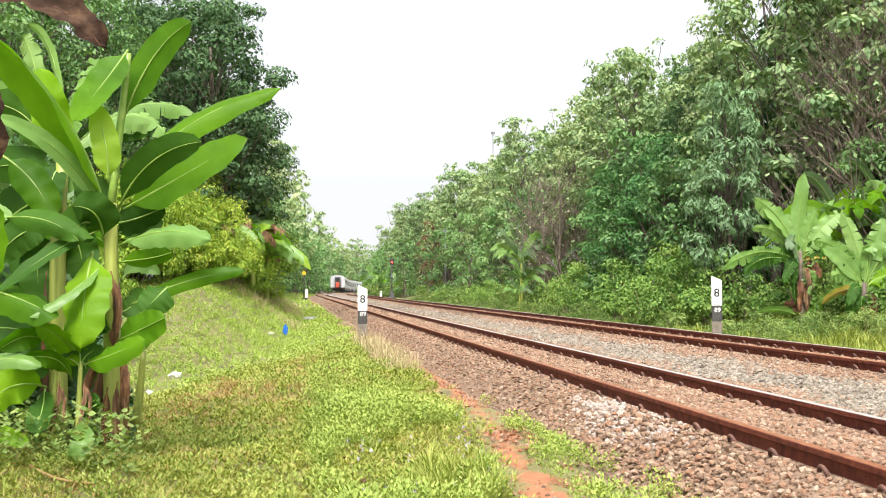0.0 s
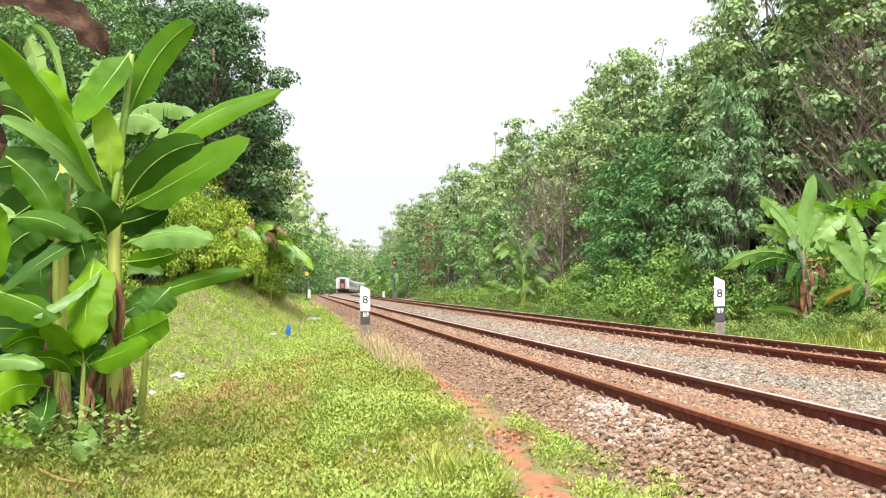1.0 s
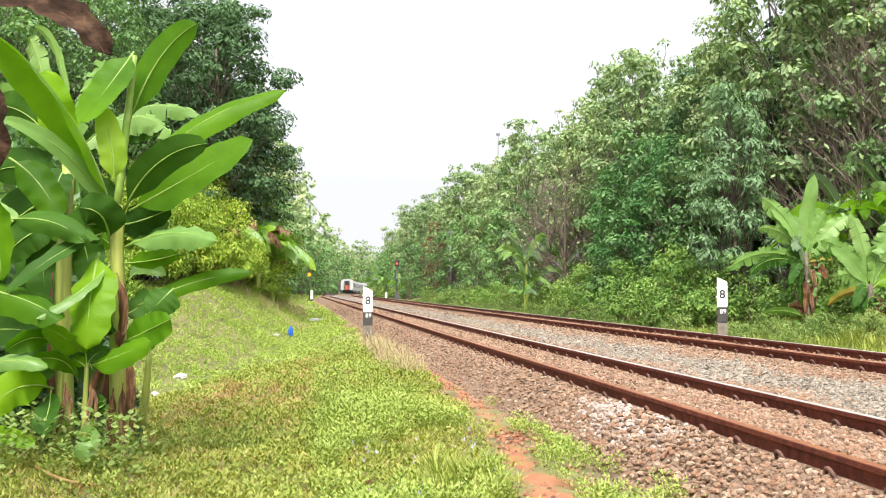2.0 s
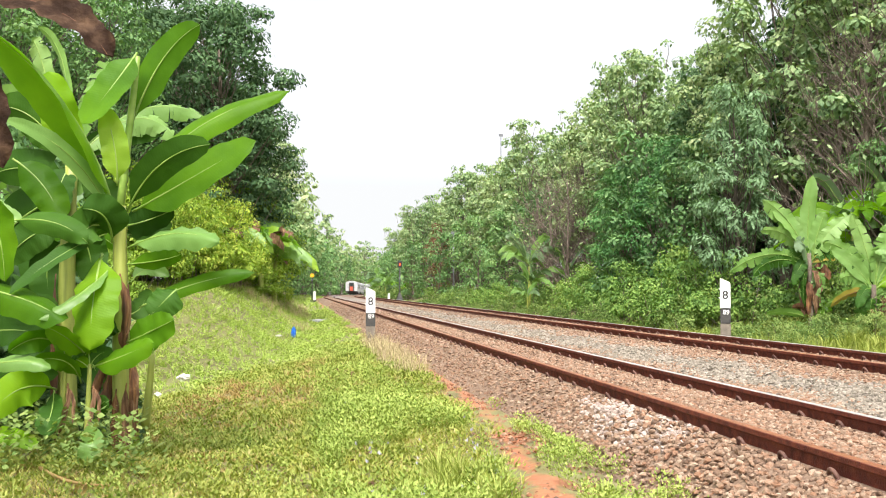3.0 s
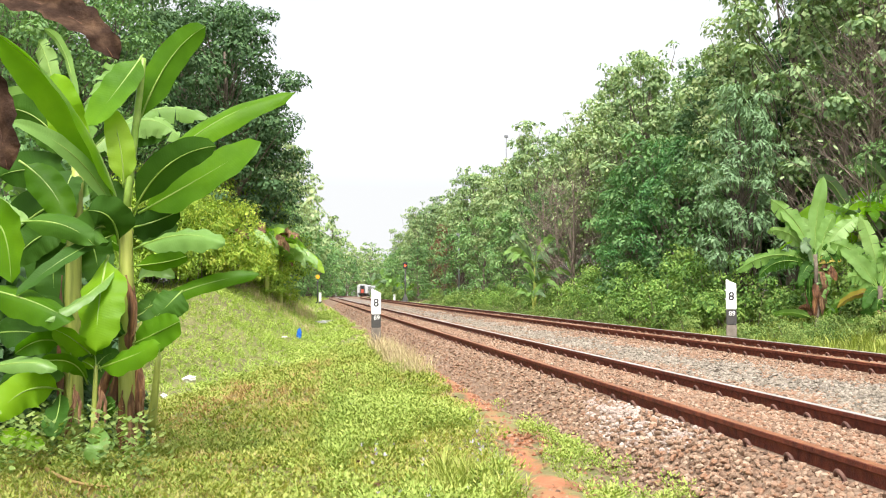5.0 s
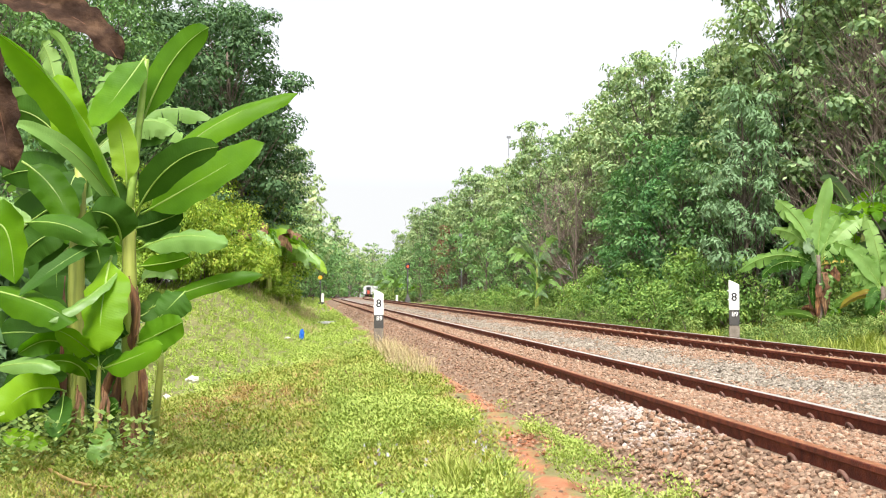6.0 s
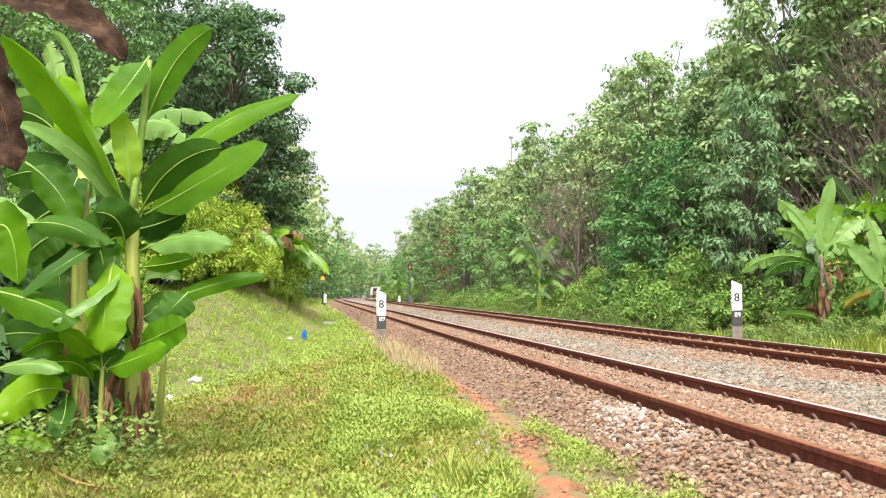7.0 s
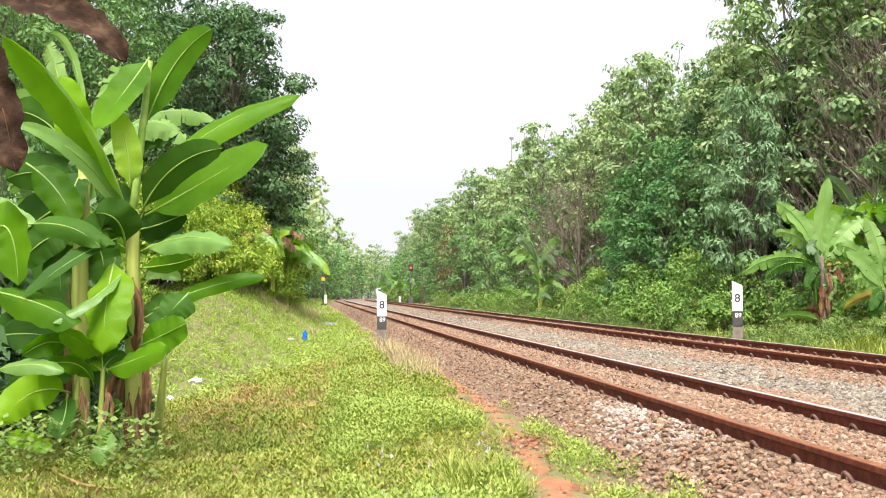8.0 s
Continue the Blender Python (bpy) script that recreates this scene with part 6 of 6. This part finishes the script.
        lush.append(scatter(v, f, q, rng.uniform(0, 6.28, len(q)), rng.uniform(0.4, 1.2, len(q))))
    for name, chunk, mat, label in (("short_grass", near, "grass", "short bright green grass on level ground"), ("withered_grass", dry, "straw", "thin withered brown grass on worn ground"), ("rough_grass", far, "bank_grass", "rougher light green grass on the bank"),
                                    ("ground_herbs", herb, "herb", "low leafy weeds among the grass"), ("fresh_weeds", lush, "weed", "fresh light green weeds in soft heaps")):
        tagged(part(name, chunk, M[mat]), label, "grass", kind="stuff")


turf()


def tall_tufts():
    """Longer grass: a clump before the path's edge and reddish seed heads by the white post."""
    rng = np.random.default_rng(21)
    v, f = tuft(rng, 16, 0.24, 0.007, 0.16)
    p = spread_over(rng, 60, 6.5, 7.6, 0.75, 1.45, lambda x, y: x > -9)
    tagged(part("long_grass", [scatter(v, f, p, rng.uniform(0, 6.28, len(p)), rng.uniform(0.6, 1.1, len(p)))], M["herb"]), "clump of longer dark green grass", "grass", kind="stuff")
    v, f = tuft(rng, 14, 0.42, 0.0035, 0.22)
    p = np.vstack([spread_over(rng, 190, 15.5, 25, 1.45, 2.1, lambda x, y: x > -9), spread_over(rng, 700, 37, 68, -2.6, 0.9, lambda x, y: (x - bend(y) < 0.4 + 0.3 * np.sin(y)) & (patchy(x * 2, y * 0.7) > 0.3))])
    seed = material("dry_grass", [(0.32, 0.23, 0.13), (0.50, 0.38, 0.24), (0.44, 0.41, 0.20)], 3.0, 0.8, island=0.5, through_light=0.2)
    tagged(part("dry_grass", [scatter(v, f, p, rng.uniform(0, 6.28, len(p)), rng.uniform(0.6, 1.1, len(p)) * np.where(p[:, 1] > 30, 1.15, 1.0))], seed), "wispy dry pinkish grass with seed heads", "grass", kind="stuff")


tall_tufts()


def stone(rng):
    """A broken angular stone: a squashed twenty-faced lump."""
    bm = bmesh.new()
    bmesh.ops.create_icosphere(bm, subdivisions=1, radius=1.0)
    k = np.array([rng.uniform(0.8, 1.3), rng.uniform(0.6, 1.0), rng.uniform(0.45, 0.8)])
    for v in bm.verts:
        v.co = Vector(np.array(v.co) * k * rng.uniform(0.62, 1.2))
    v = np.array([x.co[:] for x in bm.verts])
    f = np.array([[x.index for x in q.verts] for q in bm.faces])
    bm.free()
    return v, f


def bed_z(x):
    return np.interp(x, [p[0] for p in BED], [p[1] for p in BED])


def stones():
    rng = np.random.default_rng(31)
    kinds = [stone(rng) for _ in range(7)]
    small_kinds = []
    for _ in range(7):
        o = np.array([(1, 0, 0), (-1, 0, 0), (0, 1, 0), (0, -1, 0), (0, 0, 1), (0, 0, -1)], float) * rng.uniform(0.6, 1.25, (6, 1)) * np.array([1.1, 0.95, 0.7])
        small_kinds.append((o, np.array([(0, 2, 4), (2, 1, 4), (1, 3, 4), (3, 0, 4), (2, 0, 5), (1, 2, 5), (3, 1, 5), (0, 3, 5)])))
    tan, gray, pale = [], [], []
    inside = lambda x, y: (x < 0.655 * y + 0.3)
    clear = lambda x: np.min(np.abs(x[:, None] - np.array(RAILS)[None]), 1) > 0.085
    for k, (v, f) in enumerate(kinds):
        for y0, y1, dens, size in ((4.6, 10.5, 760, 0.025), (10.5, 18, 440, 0.027), (18, 36, 240, 0.032), (36, 85, 40, 0.045)):
            cnt = int((y1 - y0) * 7.3 * dens / len(kinds))
            if y0 > 10:
                v, f = small_kinds[k]
            x, y = rng.uniform(2.3, 9.35, cnt), rng.uniform(y0, y1, cnt)
            ok = inside(x, y) & clear(x) & ((x > 2.6) | (rng.uniform(size=cnt) < (x - 2.25) / 0.35))
            x, y = x[ok], y[ok]
            n = len(x)
            s = size * rng.uniform(0.6, 1.35, n)
            p = np.stack([x, y, bed_z(x) + s * rng.uniform(-0.1, 0.45, n)], -1)
            g = np.abs(x - 5.62 + 0.25 * np.sin(y * 1.7)) < 0.62 + 0.25 * rng.normal(size=n)
            c = ((x - 2.85) / 0.22) ** 2 + ((y - 8.4) / 1.3) ** 2 < rng.uniform(0.2, 1.6, n)
            for sel, out in ((~g & ~c, tan), (g, gray), (c & ~g, pale)):
                if sel.any():
                    m = int(sel.sum())
                    out.append(scatter(v, f, p[sel], rng.uniform(0, 6.28, m), s[sel], rng.uniform(-0.6, 0.6, m), rng.uniform(0, 6.28, m)))
    # strays trodden into the clay strip
    for y0, y1, dens in ((5, 12, 70), (12, 26, 45), (26, 62, 60)):
        cnt = int((y1 - y0) * 0.9 * dens)
        x, y = 2.35 - 0.9 * rng.uniform(0, 1, cnt) ** 1.6, rng.uniform(y0, y1, cnt)
        s = (0.022 if y0 < 20 else 0.034) * rng.uniform(0.4, 1.3, cnt)
        tan.append(scatter(*kinds[2], np.stack([x, y, ground_z(x, y) + s * 0.2], -1), rng.uniform(0, 6.28, cnt), s, rng.uniform(-0.6, 0.6, cnt), rng.uniform(0, 6.28, cnt)))
    tagged(part("ballast_stones", tan, M["stone_tan"], bed, "loose tan and brown broken stones"), kind="stuff")
    tagged(part("ballast_stones", pale, M["stone_pale"], bed, "pale dusty broken stones"), kind="stuff")
    tagged(part("ballast_stones", gray, M["stone_grey"], bed, "loose grey broken stones"), kind="stuff")
    # the nearest stones, each one by itself
    shapes = []
    for v, f in kinds:
        shapes.append(mesh_of("stone", [(v * 0.03, f)], M["stone_tan"]))
    for k in range(290):
        x, y = rng.uniform(2.45, 2.98), rng.uniform(6.0, 8.6)
        o = part("stone", shapes[k % 7], None, bed)
        o.matrix_basis = Matrix.Translation((x, y, float(bed_z(x)) + 0.028)) @ Euler((rng.uniform(-0.5, 0.5), rng.uniform(-0.5, 0.5), rng.uniform(0, 6.28))).to_matrix().to_4x4() @ Matrix.Scale(rng.uniform(0.75, 1.3), 4)


stones()


def crumpled(name, label, cat, x, y, size, mat, seed, h=0.5, lift=0.0):
    rng = np.random.default_rng(seed)
    bm = bmesh.new()
    bmesh.ops.create_icosphere(bm, subdivisions=3, radius=1.0)
    for v in bm.verts:
        n = noise.noise(v.co * 2.3 + Vector((seed, 0, 0))) * 0.5 + noise.noise(v.co * 5.1) * 0.2
        v.co = v.co * (1 + n)
        v.co.x *= size
        v.co.y *= size * 0.6
        v.co.z = v.co.z * size * h
    ob = tagged(part(name, bm, M[mat]), label, cat)
    ob.matrix_basis = Matrix.Translation((x, y, float(ground_z(x, y)) + size * h * 0.4 + lift)) @ Matrix.Rotation(seed, 4, "Z")
    return ob


crumpled("plastic_litter", "crumpled white plastic litter in the grass", "litter", -2.0, 18.6, 0.14, "litter", 1, 0.45, 0.1)
crumpled("plastic_litter", "small crumpled white plastic scrap by the plant", "litter", -2.15, 16.4, 0.09, "litter", 2, 0.6, 0.07)
crumpled("plastic_litter", "flat white plastic scrap in the grass", "litter", -0.55, 31.2, 0.10, "litter", 3, 0.3, 0.14)
b = crumpled("blue_bag", "crumpled bright blue plastic bag in the grass", "litter", -0.11, 32.6, 0.09, "blue", 4, 2.0, 0.16)


def leaf_litter():
    """Dry brown leaf scraps lying in the grass, and red clods along the trodden strip."""
    rng = np.random.default_rng(41)
    v = np.array([(0, 0, 0), (0.5, 0.3, 0.12), (1.0, 0, 0.05), (0.5, -0.3, 0.15)]) - np.array([0.5, 0, 0])
    f = np.array([(0, 1, 2), (0, 2, 3)])
    p = spread_over(rng, 900, 6.2, 17, -5, 2.0, lambda x, y: patchy(x + 1, y, 0.6) > 0.5)
    p[:, 2] += 0.045
    n = len(p)
    tagged(part("leaf_litter", [scatter(v, f, p, rng.uniform(0, 6.28, n), rng.uniform(0.03, 0.10, n), rng.uniform(-0.5, 0.5, n), rng.uniform(0, 6.28, n))], M["sheath_pale"]), "dry brown leaf scraps lying in the grass", "leaf litter", kind="stuff")
    v = np.array([(1, 0, 0), (-1, 0, 0), (0, 1, 0), (0, -1, 0), (0, 0, 0.7), (0, 0, -0.7)]) * rng.uniform(0.7, 1.2, (6, 1))
    f = np.array([(0, 2, 4), (2, 1, 4), (1, 3, 4), (3, 0, 4), (2, 0, 5), (1, 2, 5), (3, 1, 5), (0, 3, 5)])
    p = spread_over(rng, 16000, 5.2, 30, 1.3, 2.6, lambda x, y: (np.abs(x - clay_x(y)) < 0.42) & (rng.uniform(size=len(x)) < 0.2 + 0.8 * patchy(3 * x, 2 * y)))
    n = len(p)
    clod = material("clay_clods", [(0.14, 0.05, 0.025), (0.27, 0.11, 0.055), (0.36, 0.22, 0.14)], 12.0, 0.95, island=0.7)
    tagged(part("clay_clods", [scatter(v, f, p, rng.uniform(0, 6.28, n), 0.006 + 0.034 * rng.uniform(0, 1, n) ** 3)], clod), "red-brown clay clods and pebbles on the trodden strip", "clods", kind="stuff")
    # broad-leaved weeds round the feet of the banana plants
    chunks = []
    for k in range(3):
        v, f = rosette(rng, 18, 0.14, 0.27, 0.017)
        p = spread_over(rng, 70, 7.6, 9.8, -3.2, -0.95, lambda x, y: (x < -1.15 - 0.25 * (y - 8.3)))
        chunks.append(scatter(v, f, p, rng.uniform(0, 6.28, len(p)), rng.uniform(0.5, 1.9, len(p))))
    tagged(part("broad_weeds", chunks, M["verge"]), "broad-leaved green weeds round the banana plants", "weeds", kind="stuff")


leaf_litter()


def stick(name, label, a, b, c, r, mat):
    p = wavy([a, b, c])
    p[:, 2] += ground_z(p[:, 0], p[:, 1]) + r
    return tagged(part(name, [tube(p, np.linspace(r, r * 0.5, 9), 7)], M[mat], None, "", True), label, "stick")


stick("dry_leaf_stalk", "dry brown leaf stalk lying in the grass", (-1.88, 7.9, 0.06), (-1.62, 7.55, 0.05), (-1.3, 7.5, 0.03), 0.016, "straw")
for k, (x, y) in enumerate(((0.62, 14.6), (0.72, 14.7), (0.80, 14.6))):
    stick("dead_twig", "short dead twig sticking out of the grass", (x, y, 0.0), (x - 0.03, y, 0.12), (x - 0.06 + 0.05 * k, y, 0.17 - 0.04 * k), 0.014, "sheath_pale")

ash = material("pale_ash", [(0.22, 0.22, 0.21), (0.38, 0.38, 0.37)], 8.0, 0.95, bump=0.6, bump_scale=20)
M["ash"] = ash
heap = crumpled("ash_mound", "low heap of pale grey ash in the grass", "ash heap", 1.15, 47, 0.75, "ash", 6, 0.22, 0.0)


def flowers():
    """Tiny pale lilac flower heads over the grass by the trodden strip."""
    rng = np.random.default_rng(51)
    v, f = rosette(rng, 5, 0.008, 0.01, 0.0042)
    p = spread_over(rng, 90, 6.4, 12, 0.5, 1.6, lambda x, y: patchy(x * 1.5, y) > 0.3)
    p[:, 2] += rng.uniform(0.06, 0.14, len(p))
    m = material("lilac_petals", [(0.34, 0.32, 0.38), (0.5, 0.48, 0.54)], 5.0, 0.7, island=0.3)
    tagged(part("wild_flowers", [scatter(v, f, p, rng.uniform(0, 6.28, len(p)), rng.uniform(0.8, 1.6, len(p)))], m), "tiny pale lilac flowers in the grass", "flowers", kind="stuff")


flowers()


# ---- motion of things ----
def motions():
    for n, c in enumerate(coaches):
        walk(c, [(t * 0.5, on_line(207 + 14.5 * t * 0.5 + 20.5 * n)) for t in range(17)])
    # the wind in the leaves: degrees about each leaf's root
    gusts = ((0, 0), (0.5, 0.8), (1.0, 4.6), (1.5, 4.6), (2.2, 2.2), (3.0, 0), (3.5, 0), (4.0, 1.7), (4.5, 2.0), (5.2, 3.6), (6.0, 5.4), (6.5, 6.4), (7.0, 5.2), (7.5, 1.5), (8.0, 2.2))
    nods = ((0, -1.8), (0.5, -0.2), (1.0, 0.1), (1.5, -0.3), (3.0, 0), (5.0, 0.2), (6.5, 0), (8.0, 0.1))
    for n, (ob, root, where) in enumerate(swaying):
        k = 1.0 if where == "dead" else (1.0, 0.55, 0.4, 0.6, 0.3)[n % 5]
        walk(ob, [(t, Matrix.Translation(root) @ Matrix.Rotation(radians(a * k), 4, "Y") @ Matrix.Translation([-q for q in root])) for t, a in (nods if where == "dead" else gusts)])


motions()
